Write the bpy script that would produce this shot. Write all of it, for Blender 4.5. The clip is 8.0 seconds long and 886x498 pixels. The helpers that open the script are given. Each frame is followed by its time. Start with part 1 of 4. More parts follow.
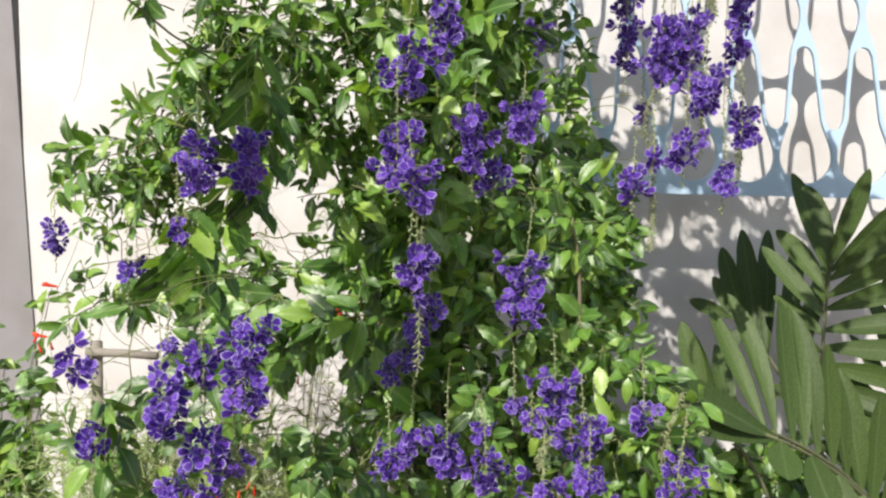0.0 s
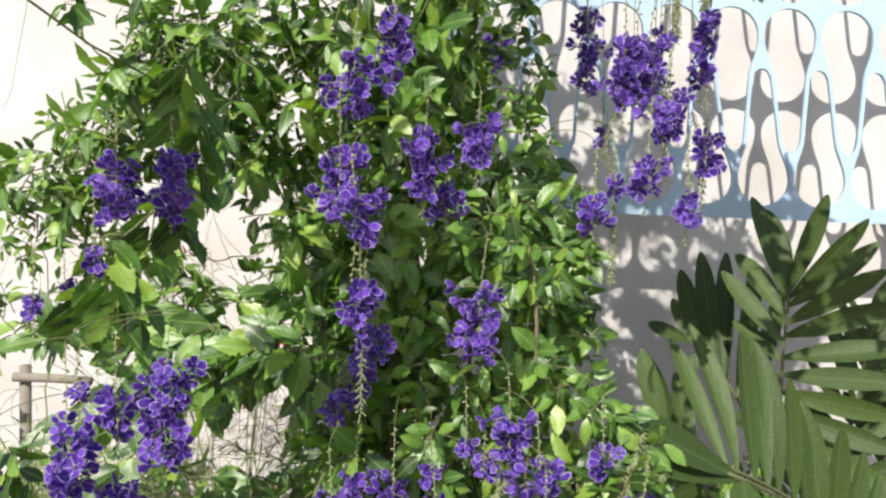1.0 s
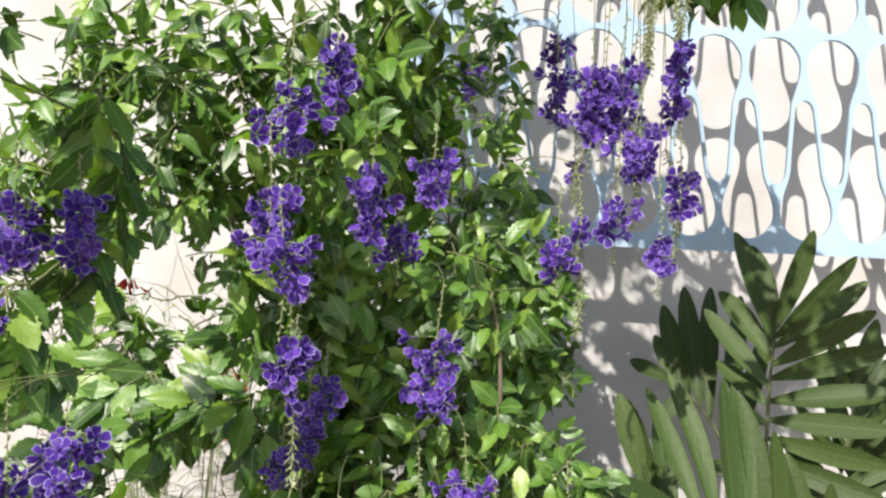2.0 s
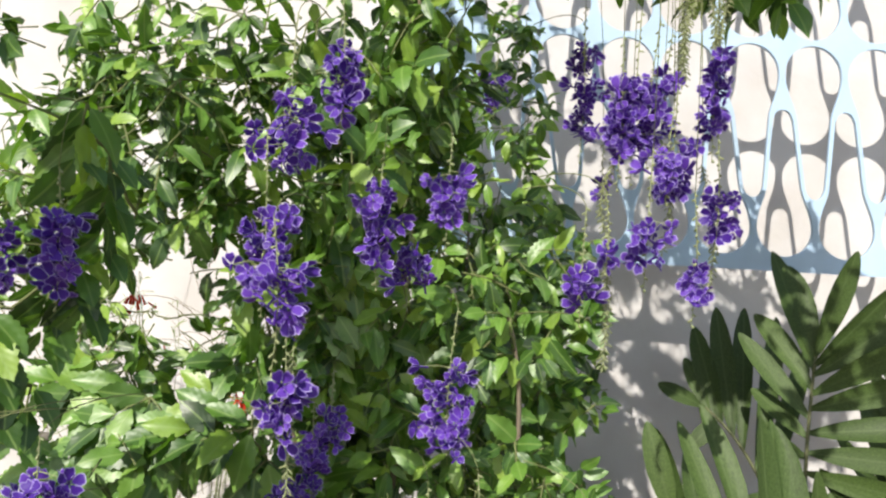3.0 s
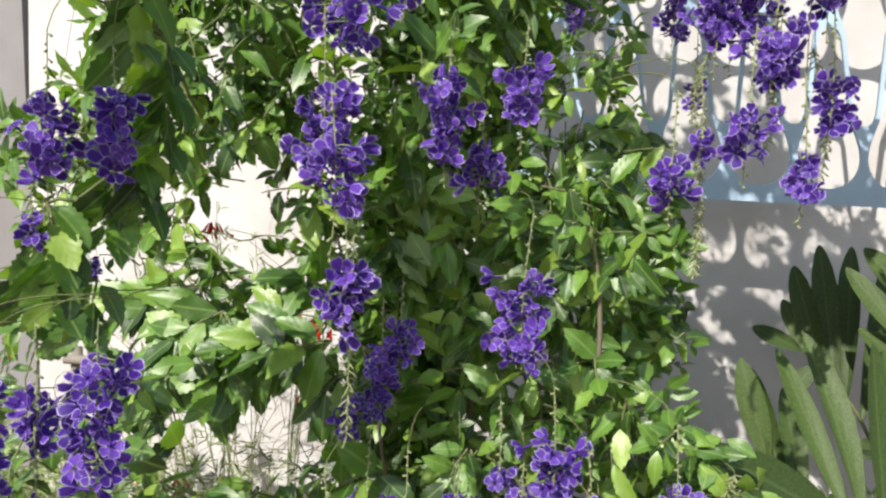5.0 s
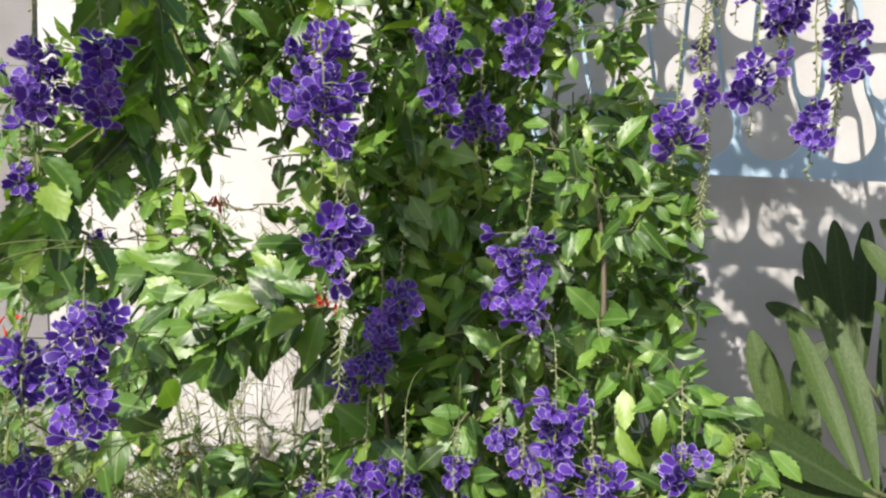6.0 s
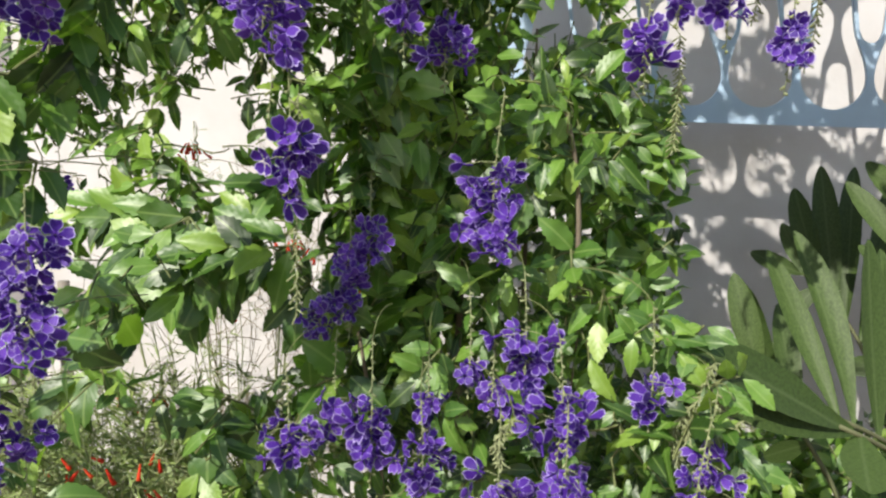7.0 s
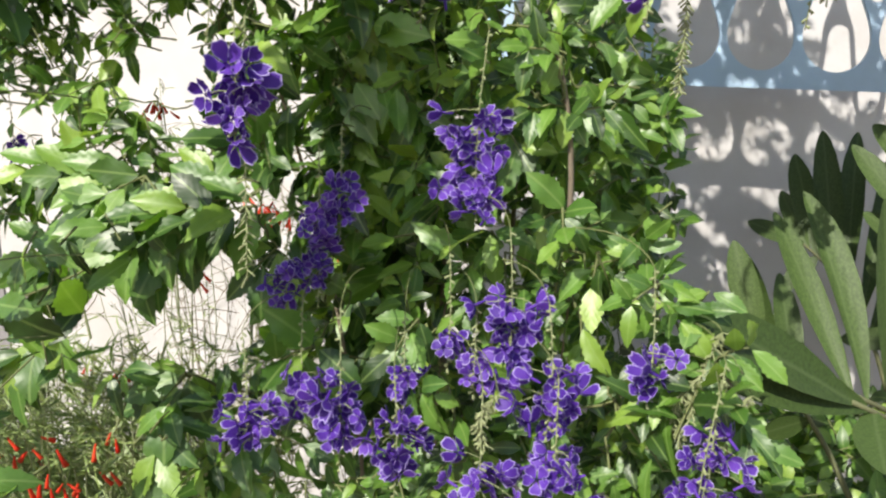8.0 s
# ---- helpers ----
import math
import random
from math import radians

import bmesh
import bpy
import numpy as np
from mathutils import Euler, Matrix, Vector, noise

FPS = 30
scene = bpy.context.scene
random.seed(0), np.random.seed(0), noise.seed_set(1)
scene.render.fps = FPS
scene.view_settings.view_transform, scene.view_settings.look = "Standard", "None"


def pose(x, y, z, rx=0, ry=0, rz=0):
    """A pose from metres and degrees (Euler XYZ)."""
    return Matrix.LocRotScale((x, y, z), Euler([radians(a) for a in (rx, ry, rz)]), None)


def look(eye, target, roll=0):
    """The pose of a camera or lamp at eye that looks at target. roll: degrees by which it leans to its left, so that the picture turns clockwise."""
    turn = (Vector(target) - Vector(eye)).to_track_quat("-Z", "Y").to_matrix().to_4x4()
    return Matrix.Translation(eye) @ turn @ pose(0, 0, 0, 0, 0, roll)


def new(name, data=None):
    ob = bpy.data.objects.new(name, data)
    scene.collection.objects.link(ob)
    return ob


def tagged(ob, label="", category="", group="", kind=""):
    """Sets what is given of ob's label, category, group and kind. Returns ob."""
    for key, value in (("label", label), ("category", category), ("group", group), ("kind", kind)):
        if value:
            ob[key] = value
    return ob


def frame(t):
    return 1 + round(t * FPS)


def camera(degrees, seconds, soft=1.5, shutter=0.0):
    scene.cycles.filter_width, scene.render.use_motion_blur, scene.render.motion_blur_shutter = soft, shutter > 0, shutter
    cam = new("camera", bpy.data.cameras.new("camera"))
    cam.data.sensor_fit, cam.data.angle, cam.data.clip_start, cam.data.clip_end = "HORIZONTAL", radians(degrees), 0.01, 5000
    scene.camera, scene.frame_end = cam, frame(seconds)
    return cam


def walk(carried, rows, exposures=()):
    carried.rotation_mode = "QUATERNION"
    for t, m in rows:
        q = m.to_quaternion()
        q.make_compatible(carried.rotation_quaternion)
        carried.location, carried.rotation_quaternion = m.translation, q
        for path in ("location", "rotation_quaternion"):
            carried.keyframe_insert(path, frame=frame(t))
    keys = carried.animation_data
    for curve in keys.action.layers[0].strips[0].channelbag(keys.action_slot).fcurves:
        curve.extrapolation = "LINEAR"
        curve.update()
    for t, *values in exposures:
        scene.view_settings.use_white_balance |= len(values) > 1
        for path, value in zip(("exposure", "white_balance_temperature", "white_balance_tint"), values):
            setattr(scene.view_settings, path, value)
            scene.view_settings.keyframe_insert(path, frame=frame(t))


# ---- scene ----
cam = camera(63.0, 8.0, 2.4)
PATH = [
    (0, (0.131, 0.06, 1.41), (0.025, 2.047, 1.212), 1.5),
    (0.5, (0.132, 0.085, 1.419), (0.085, 2.076, 1.235), 2.6),
    (1, (0.14, 0.121, 1.428), (0.144, 2.114, 1.262), 2.3),
    (1.5, (0.163, 0.157, 1.44), (0.196, 2.152, 1.306), 2.5),
    (3, (0.191, 0.25, 1.462), (0.145, 2.247, 1.379), 3.2),
    (3.5, (0.17, 0.27, 1.448), (0.053, 2.264, 1.354), 3.1),
    (4, (0.175, 0.286, 1.427), (0.001, 2.273, 1.281), 3.3),
    (4.5, (0.191, 0.297, 1.413), (-0.017, 2.278, 1.238), 3.2),
    (5, (0.201, 0.293, 1.403), (-0.066, 2.265, 1.205), 2.8),
    (6.5, (0.225, 0.317, 1.35), (-0.08, 2.277, 1.098), 2.4),
    (7, (0.236, 0.326, 1.336), (-0.045, 2.282, 1.025), 2.1),
    (7.5, (0.238, 0.343, 1.327), (-0.038, 2.295, 0.99), 1.8),
    (8, (0.238, 0.389, 1.312), (-0.012, 2.337, 0.937), 2.3),
]
walk(cam, [(t, look(eye, target, roll)) for t, eye, target, roll in PATH], [(0.0, 0.5, 7150, 9), (3.0, 0.57, 7150, 9), (4.5, 0.55, 7150, 9), (6.5, 0.5, 7150, 9), (7.0, 0.46, 7150, 9), (8.0, 0.6, 7150, 9)])

# ---- light ----
SUN_WAY = Vector((0.475, 1.0, -0.94)).normalized()
world = bpy.data.worlds.new("sky")
scene.world = world
world.use_nodes = True
wn = world.node_tree
sky = wn.nodes.new("ShaderNodeTexSky")
sky.sky_type, sky.sun_disc = "NISHITA", False
sky.sun_elevation = math.asin(-SUN_WAY.z)
sky.sun_rotation = math.atan2(-SUN_WAY.x, -SUN_WAY.y)
wn.links.new(sky.outputs[0], wn.nodes["Background"].inputs[0])
wn.nodes["Background"].inputs[1].default_value = 0.128
sun = new("sun", bpy.data.lights.new("sun", "SUN"))
sun.data.energy, sun.data.angle, sun.data.color = 4.75, radians(0.53), (1.0, 0.985, 0.96)
sun.matrix_world = look(-20 * SUN_WAY, (0, 0, 0))


# ---- materials ----
def material(name, rough=0.6, spec=0.5):
    m = bpy.data.materials.new(name)
    m.use_nodes = True
    p = m.node_tree.nodes["Principled BSDF"]
    p.inputs["Roughness"].default_value = rough
    p.inputs["Specular IOR Level"].default_value = spec
    return m, m.node_tree, p


def node(tree, kind, **values):
    n = tree.nodes.new(kind)
    for key, value in values.items():
        n.inputs[key.replace("_", " ")].default_value = value
    return n


def ramp(tree, source, stops):
    r = tree.nodes.new("ShaderNodeValToRGB")
    while len(r.color_ramp.elements) < len(stops):
        r.color_ramp.elements.new(0.5)
    for e, (at, col) in zip(r.color_ramp.elements, stops):
        e.position, e.color = at, (*col, 1)
    tree.links.new(source, r.inputs[0])
    return r.outputs[0]


def mixed(tree, factor, a, b, mode="MIX"):
    n = tree.nodes.new("ShaderNodeMix")
    n.data_type, n.blend_type = "RGBA", mode
    for socket, v in ((n.inputs[0], factor), (n.inputs[6], a), (n.inputs[7], b)):
        if isinstance(v, (int, float)):
            socket.default_value = v
        elif isinstance(v, tuple):
            socket.default_value = (*v, 1)
        else:
            tree.links.new(v, socket)
    return n.outputs[2]


def noise_of(tree, scale, detail=4.0, space="Object"):
    c = tree.nodes.new("ShaderNodeTexCoord")
    n = node(tree, "ShaderNodeTexNoise", Scale=scale, Detail=detail)
    tree.links.new(c.outputs[space], n.inputs["Vector"])
    return n.outputs[0]


def bump(tree, p, height, strength, distance):
    b = node(tree, "ShaderNodeBump", Strength=strength, Distance=distance)
    tree.links.new(height, b.inputs["Height"])
    tree.links.new(b.outputs[0], p.inputs["Normal"])


def plaster(name, light, dark, rough=0.9):
    m, t, p = material(name, rough, 0.2)
    big, fine = noise_of(t, 1.7), noise_of(t, 45.0, 6.0)
    col = mixed(t, big, dark, light)
    stain = ramp(t, noise_of(t, 5.0, 8.0), [(0.3, (0.86, 0.83, 0.8)), (0.6, (1, 1, 1))])
    t.links.new(mixed(t, 1.0, col, stain, "MULTIPLY"), p.inputs["Base Color"])
    bump(t, p, fine, 0.35, 0.003)
    return m


def leaf_material(name, island, stops, sheen=0.45, see=0.3, vein=(0.26, 0.38, 0.12), gloss=0.85, mottle=0.35):
    m, t, p = material(name, sheen, gloss)
    if island:
        rnd = t.nodes.new("ShaderNodeNewGeometry").outputs["Random Per Island"]
    else:
        rnd = t.nodes.new("ShaderNodeObjectInfo").outputs["Random"]
    base = ramp(t, rnd, stops)
    uv = t.nodes.new("ShaderNodeUVMap")
    sep = t.nodes.new("ShaderNodeSeparateXYZ")
    t.links.new(uv.outputs[0], sep.inputs[0])
    away = node(t, "ShaderNodeMath")
    away.operation = "ABSOLUTE"
    t.links.new(sep.outputs[0], away.inputs[0])
    rib = ramp(t, away.outputs[0], [(0.03, (1, 1, 1)), (0.11, (0, 0, 0))])
    # side veins run forward from the midrib
    lean = node(t, "ShaderNodeMath")
    lean.operation = "MULTIPLY_ADD"
    lean.inputs[1].default_value = -0.45
    t.links.new(away.outputs[0], lean.inputs[0])
    t.links.new(sep.outputs[1], lean.inputs[2])
    side = node(t, "ShaderNodeMath")
    side.operation = "MULTIPLY"
    side.inputs[1].default_value = 34.0
    t.links.new(lean.outputs[0], side.inputs[0])
    wave = node(t, "ShaderNodeMath")
    wave.operation = "SINE"
    t.links.new(side.outputs[0], wave.inputs[0])
    blotch = noise_of(t, 60.0)
    base = mixed(t, mottle, base, mixed(t, 1.0, base, ramp(t, blotch, [(0.3, (0.5, 0.55, 0.45)), (0.7, (1.3, 1.25, 1.15))]), "MULTIPLY"))
    strength = node(t, "ShaderNodeMath")
    strength.operation = "MULTIPLY"
    strength.inputs[1].default_value = 0.45
    t.links.new(rib, strength.inputs[0])
    base = mixed(t, strength.outputs[0], base, vein)
    t.links.new(base, p.inputs["Base Color"])
    bump(t, p, wave.outputs[0], 0.08, 0.0006)
    glow = t.nodes.new("ShaderNodeBsdfTranslucent")
    t.links.new(mixed(t, 1.0, base, (1.35, 1.5, 0.5), "MULTIPLY"), glow.inputs[0])
    both = t.nodes.new("ShaderNodeMixShader")
    both.inputs[0].default_value = see
    t.links.new(p.outputs[0], both.inputs[1])
    t.links.new(glow.outputs[0], both.inputs[2])
    t.links.new(both.outputs[0], t.nodes["Material Output"].inputs[0])
    return m


def bark(name, light, dark, scale=90.0):
    m, t, p = material(name, 0.8, 0.3)
    n = noise_of(t, scale)
    t.links.new(mixed(t, n, dark, light), p.inputs["Base Color"])
    bump(t, p, n, 0.5, 0.002)
    return m


def petal_material(name, deep, pale, rim):
    m, t, p = material(name, 0.55, 0.3)
    uv = t.nodes.new("ShaderNodeUVMap")
    sep = t.nodes.new("ShaderNodeSeparateXYZ")
    t.links.new(uv.outputs[0], sep.inputs[0])
    rnd = t.nodes.new("ShaderNodeObjectInfo").outputs["Random"]
    body = mixed(t, rnd, deep, pale)
    edge = ramp(t, sep.outputs[0], [(0.84, (0, 0, 0)), (1.0, (1, 1, 1))])
    col = mixed(t, edge, body, rim)
    t.links.new(col, p.inputs["Base Color"])
    glow = t.nodes.new("ShaderNodeBsdfTranslucent")
    t.links.new(col, glow.inputs[0])
    both = t.nodes.new("ShaderNodeMixShader")
    both.inputs[0].default_value = 0.3
    t.links.new(p.outputs[0], both.inputs[1])
    t.links.new(glow.outputs[0], both.inputs[2])
    t.links.new(both.outputs[0], t.nodes["Material Output"].inputs[0])
    return m


WHITE = plaster("white_limewash", (0.555, 0.545, 0.552), (0.49, 0.477, 0.48))
# this grey stands in for shade on the wall past the white one
SHADE_GREY = plaster("shade_grey_plaster", (0.25, 0.24, 0.25), (0.21, 0.2, 0.21))
BLUE = plaster("pale_blue_paint", (0.42, 0.555, 0.71), (0.36, 0.505, 0.675), 0.6)
SOIL = plaster("dry_soil", (0.22, 0.172, 0.126), (0.145, 0.11, 0.078))
GREENS = [(0.0, (0.02, 0.052, 0.008)), (0.35, (0.058, 0.142, 0.022)), (0.75, (0.125, 0.255, 0.038)), (1.0, (0.25, 0.375, 0.062))]
LEAF = leaf_material("duranta_leaf", False, GREENS)
LEAVES = leaf_material("duranta_leaves", True, GREENS)
ZAMIA = leaf_material("zamia_leaflet", False, [(0.0, (0.032, 0.057, 0.015)), (1.0, (0.054, 0.09, 0.026))], 0.55, 0.03, (0.075, 0.11, 0.042), 0.25, 0.8)
NEEDLE = leaf_material("fine_green", True, [(0.0, (0.09, 0.15, 0.033)), (1.0, (0.26, 0.33, 0.1))], 0.5, 0.2)
VIOLET = petal_material("violet_petal", (0.045, 0.011, 0.2), (0.13, 0.05, 0.40), (0.52, 0.44, 0.8))
RED = petal_material("red_petal", (0.62, 0.03, 0.015), (0.75, 0.08, 0.03), (0.8, 0.12, 0.05))
TWIG = bark("green_brown_twig", (0.17, 0.20, 0.08), (0.10, 0.11, 0.045))
BARK = bark("grey_bark", (0.24, 0.20, 0.15), (0.11, 0.085, 0.06))
RACHIS = bark("olive_rachis", (0.13, 0.14, 0.07), (0.08, 0.085, 0.045))
STALK = bark("pale_green_stalk", (0.29, 0.32, 0.17), (0.20, 0.23, 0.11))
DRYSTEM = bark("brown_green_stem", (0.22, 0.19, 0.10), (0.13, 0.10, 0.06))
DRY = bark("dry_wood", (0.27, 0.245, 0.215), (0.17, 0.15, 0.125))


# ---- small builders ----
def mesh_of(name, verts, faces, mat, uvs=None, smooth=True):
    me = bpy.data.meshes.new(name)
    me.from_pydata(verts, [], faces)
    me.materials.append(mat)
    if uvs is not None:
        layer = me.uv_layers.new(name="UVMap")
        index = np.zeros(len(me.loops), dtype=np.int32)
        me.loops.foreach_get("vertex_index", index)
        layer.data.foreach_set("uv", np.asarray(uvs, dtype=np.float32)[index].ravel())
    if smooth:
        me.polygons.foreach_set("use_smooth", [True] * len(me.polygons))
    me.update()
    return me


def thing(name, place, label, category, group="", kind=""):
    ob = new(name)
    ob.location = place
    ob.empty_display_size = 0.05
    bpy.context.view_layer.update()
    return tagged(ob, label, category, group, kind)


def child(name, me, parent, m=None, label=""):
    """A part at the world pose m under its thing."""
    ob = new(name, me)
    ob.parent = parent
    chain, up = Matrix(), parent
    while up is not None:
        chain = up.matrix_basis @ chain
        up = up.parent
    ob.matrix_basis = chain.inverted() @ (m if m is not None else Matrix())
    return tagged(ob, label)


def box_mesh(name, lo, hi, mat, bevel=0.004):
    bm = bmesh.new()
    bmesh.ops.create_cube(bm, size=1.0)
    for v in bm.verts:
        v.co = Vector([(l + h) / 2 + c * (h - l) for l, h, c in zip(lo, hi, v.co)])
    if bevel:
        bmesh.ops.bevel(bm, geom=bm.edges[:], offset=bevel, segments=2, affect="EDGES")
    me = bpy.data.meshes.new(name)
    bm.to_mesh(me)
    bm.free()
    me.materials.append(mat)
    return me


class Tubes:
    """Collects tapered tubes in one mesh."""

    def __init__(self, sides=5):
        self.verts, self.faces, self.sides = [], [], sides

    def add(self, points, r0, r1):
        n, start = self.sides, len(self.verts)
        pts = [Vector(p) for p in points]
        for i, p in enumerate(pts):
            way = (pts[min(i + 1, len(pts) - 1)] - pts[max(i - 1, 0)]).normalized()
            side = way.cross(Vector((0.31, 0.94, 0.11))).normalized()
            up = way.cross(side)
            r = r0 + (r1 - r0) * i / (len(pts) - 1)
            for k in range(n):
                a = 2 * math.pi * k / n
                self.verts.append(tuple(p + (side * math.cos(a) + up * math.sin(a)) * r))
        for i in range(len(pts) - 1):
            for k in range(n):
                a, b = start + i * n + k, start + i * n + (k + 1) % n
                self.faces.append((a, b, b + n, a + n))
        self.faces.append(tuple(start + (len(pts) - 1) * n + k for k in range(n)))

    def mesh(self, name, mat):
        return mesh_of(name, self.verts, self.faces, mat)


def curve_points(a, b, sag=0.0, n=7, wobble=0.0):
    a, b = Vector(a), Vector(b)
    out = []
    for i in range(n):
        s = i / (n - 1)
        p = a.lerp(b, s)
        p.z -= sag * 4 * s * (1 - s)
        if wobble and 0 < i < n - 1:
            p += Vector([random.uniform(-wobble, wobble) for _ in range(3)])
        out.append(p)
    return out


def outline(s, teeth):
    """Half width of an ovate leaf at s along its length, with coarse teeth past the middle."""
    w = math.sin(math.pi * s ** 0.97) ** 0.9 * (1.03 - 0.06 * s)
    w = max(w, 0.05 if s < 0.5 else 0.015)
    return w * (1.0 - (teeth if 0.35 < s < 0.95 and int(round(s * 14)) % 2 else 0.0))


def blade(ratio, curl, fold, twist, wave, phase, teeth=0.18, steps=14):
    """A leaf of length 1 along +x, face up: a bent midrib, two folded halves with a wavy margin."""
    verts, uvs, faces = [], [], []
    for i in range(steps + 1):
        s = i / steps
        w = outline(s, teeth)
        for k in (-1.0, -0.55, 0.0, 0.55, 1.0):
            y = k * w * ratio / 2
            z = -curl * s * s + fold * abs(y) * (1.25 - abs(k) * 0.6) + twist * y * s
            z += wave * abs(k) ** 1.5 * w * math.sin(9.5 * s + phase + (0.9 if k > 0 else 0.0))
            verts.append((s - 0.12 * curl * s * s, y, z))
            uvs.append((k * max(w, 0.15), s))
    for i in range(steps):
        for k in range(4):
            a = 5 * i + k
            faces.append((a, a + 5, a + 6, a + 1))
    return verts, uvs, faces


def strap(stations, curl, fold, ratio, twist=0.0):
    """A smooth-edged leaf or leaflet of length 1 along +x, by its half widths."""
    verts, uvs, faces = [], [], []
    for s, w in stations:
        for k in (-1, 0, 1):
            y = k * w * ratio / 2
            verts.append((s, y, -curl * s * s + fold * abs(y) + twist * y * s))
            uvs.append((k * max(w, 0.15), s))
    for i in range(len(stations) - 1):
        a = 3 * i
        faces += [(a, a + 3, a + 4, a + 1), (a + 1, a + 4, a + 5, a + 2)]
    return verts, uvs, faces


BLADES = [blade(r, c, f, w, v, p) for r, c, f, w, v, p in ((0.48, 0.2, 0.35, 0.3, 0.03, 0.0), (0.42, 0.4, 0.5, -0.5, 0.035, 1.3), (0.52, 0.1, 0.2, 0.25, 0.035, 2.4),
                                                          (0.46, 0.55, 0.4, 0.6, 0.025, 3.6), (0.38, -0.15, 0.55, -0.3, 0.04, 4.4), (0.5, 0.3, 0.7, 0.1, 0.025, 5.2),
                                                          (0.56, 0.3, 0.15, -0.4, 0.045, 0.7), (0.36, 0.5, 0.3, 0.9, 0.025, 2.0))]


COARSE = [blade(r, c, f, w, 0.03, p, 0.0, 6) for r, c, f, w, p in ((0.48, 0.2, 0.35, 0.3, 0.0), (0.52, 0.4, 0.3, -0.4, 2.4), (0.44, 0.5, 0.5, 0.5, 3.6))]


def pose_of(place, way, face, size):
    x = Vector(way).normalized()
    z = Vector(face)
    z = (z - x * z.dot(x)).normalized()
    y = z.cross(x)
    m = Matrix((x, y, z)).transposed().to_4x4()
    return Matrix.Translation(place) @ m @ Matrix.Diagonal((size, size, size, 1))


def joined(name, blades, poses, mat):
    """One mesh of many leaves: poses are (which blade, matrix)."""
    verts, uvs, faces, start = [], [], [], 0
    for k, m in poses:
        v, u, f = blades[k]
        a = np.array(m)
        verts.append(np.asarray(v) @ a[:3, :3].T + a[:3, 3])
        uvs += u
        faces += [tuple(i + start for i in q) for q in f]
        start += len(v)
    return mesh_of(name, np.concatenate(verts).tolist(), faces, mat, uvs)


# ---- ground and walls ----
me = mesh_of("ground", [(-60, -60, 0), (60, -60, 0), (60, 60, 0), (-60, 60, 0)], [(0, 1, 2, 3)], SOIL)
tagged(new("ground", me), "dry brown garden soil at the foot of the wall", "ground", kind="structure")
WALL_Y = 2.2
wall = new("wall_back", box_mesh("wall_back", (-1.27, WALL_Y, 0), (4.5, WALL_Y + 0.22, 3.4), WHITE))
tagged(wall, "white limewashed plaster wall in strong sun", "wall", kind="structure")
# the wall past the white one; its shade is put into the colour
bm = bmesh.new()
corners = [(-3.5, 0), (-1.212, 0), (-1.345, 3.4), (-3.5, 3.4)]
front = [bm.verts.new((x, WALL_Y - 0.006, z)) for x, z in corners]
rear = [bm.verts.new((x, WALL_Y + 0.3, z)) for x, z in corners]
bm.faces.new(front)
bm.faces.new(rear[::-1])
for i in range(4):
    bm.faces.new((front[i], rear[i], rear[(i + 1) % 4], front[(i + 1) % 4]))
bmesh.ops.recalc_face_normals(bm, faces=bm.faces[:])
me = bpy.data.meshes.new("wall_shaded_end")
bm.to_mesh(me)
bm.free()
me.materials.append(SHADE_GREY)
tagged(new("wall_shaded_end", me), "wall past the end of the white wall, its shade put into a grey colour", "wall", kind="structure")

# ---- blue window grille ----
PITCH, GRILLE_Y, THICK, SLANT = 0.1440, 1.97, 0.012, 0.09


def hole(cx, bottom, length, upright):
    """A bulb-shaped opening, wide at the top when upright, else wide at the foot."""
    wide, thin, side = 0.0655, 0.0215, []
    for i in range(49):
        s = 0.5 - 0.5 * math.cos(math.pi * i / 48)
        low, high = s * length, (1 - s) * length
        q = min(1, max(0, (s - 0.52) / 0.29))
        w = thin + 0.036 * s + (wide - thin - 0.036 * s) * q * q * (3 - 2 * q)
        if low < thin:
            w = min(w, math.sqrt(max(0, thin ** 2 - (thin - low) ** 2)))
        if high < wide:
            w = min(w, math.sqrt(max(0, wide ** 2 - (wide - high) ** 2)))
        side.append((w, s * length))
    pts = [(w, h) for w, h in side] + [(-w, h) for w, h in side[-2:0:-1]]
    if not upright:
        pts = [(x, length - h) for x, h in pts]
    return [(cx + x - SLANT * (bottom + h - 1.42), bottom + h) for x, h in pts]


def plate(name, rings, mat, thick):
    """A flat plate in x and z with openings: the first ring is its outline."""
    cu = bpy.data.curves.new(name, "CURVE")
    cu.dimensions, cu.fill_mode, cu.extrude, cu.bevel_depth = "2D", "BOTH", thick / 2, 0.0
    for ring in rings:
        sp = cu.splines.new("POLY")
        sp.points.add(len(ring) - 1)
        for p, (x, z) in zip(sp.points, ring):
            p.co = (x, z, 0, 1)
        sp.use_cyclic_u = True
    tmp = bpy.data.objects.new(name, cu)
    scene.collection.objects.link(tmp)
    me = bpy.data.meshes.new_from_object(tmp.evaluated_get(bpy.context.evaluated_depsgraph_get()))
    bpy.data.objects.remove(tmp)
    bm = bmesh.new()
    bm.from_mesh(me)
    bmesh.ops.remove_doubles(bm, verts=bm.verts[:], dist=0.0002)
    bm.to_mesh(me)
    bm.free()
    me.materials.clear()
    me.materials.append(mat)
    me.name = name
    return me


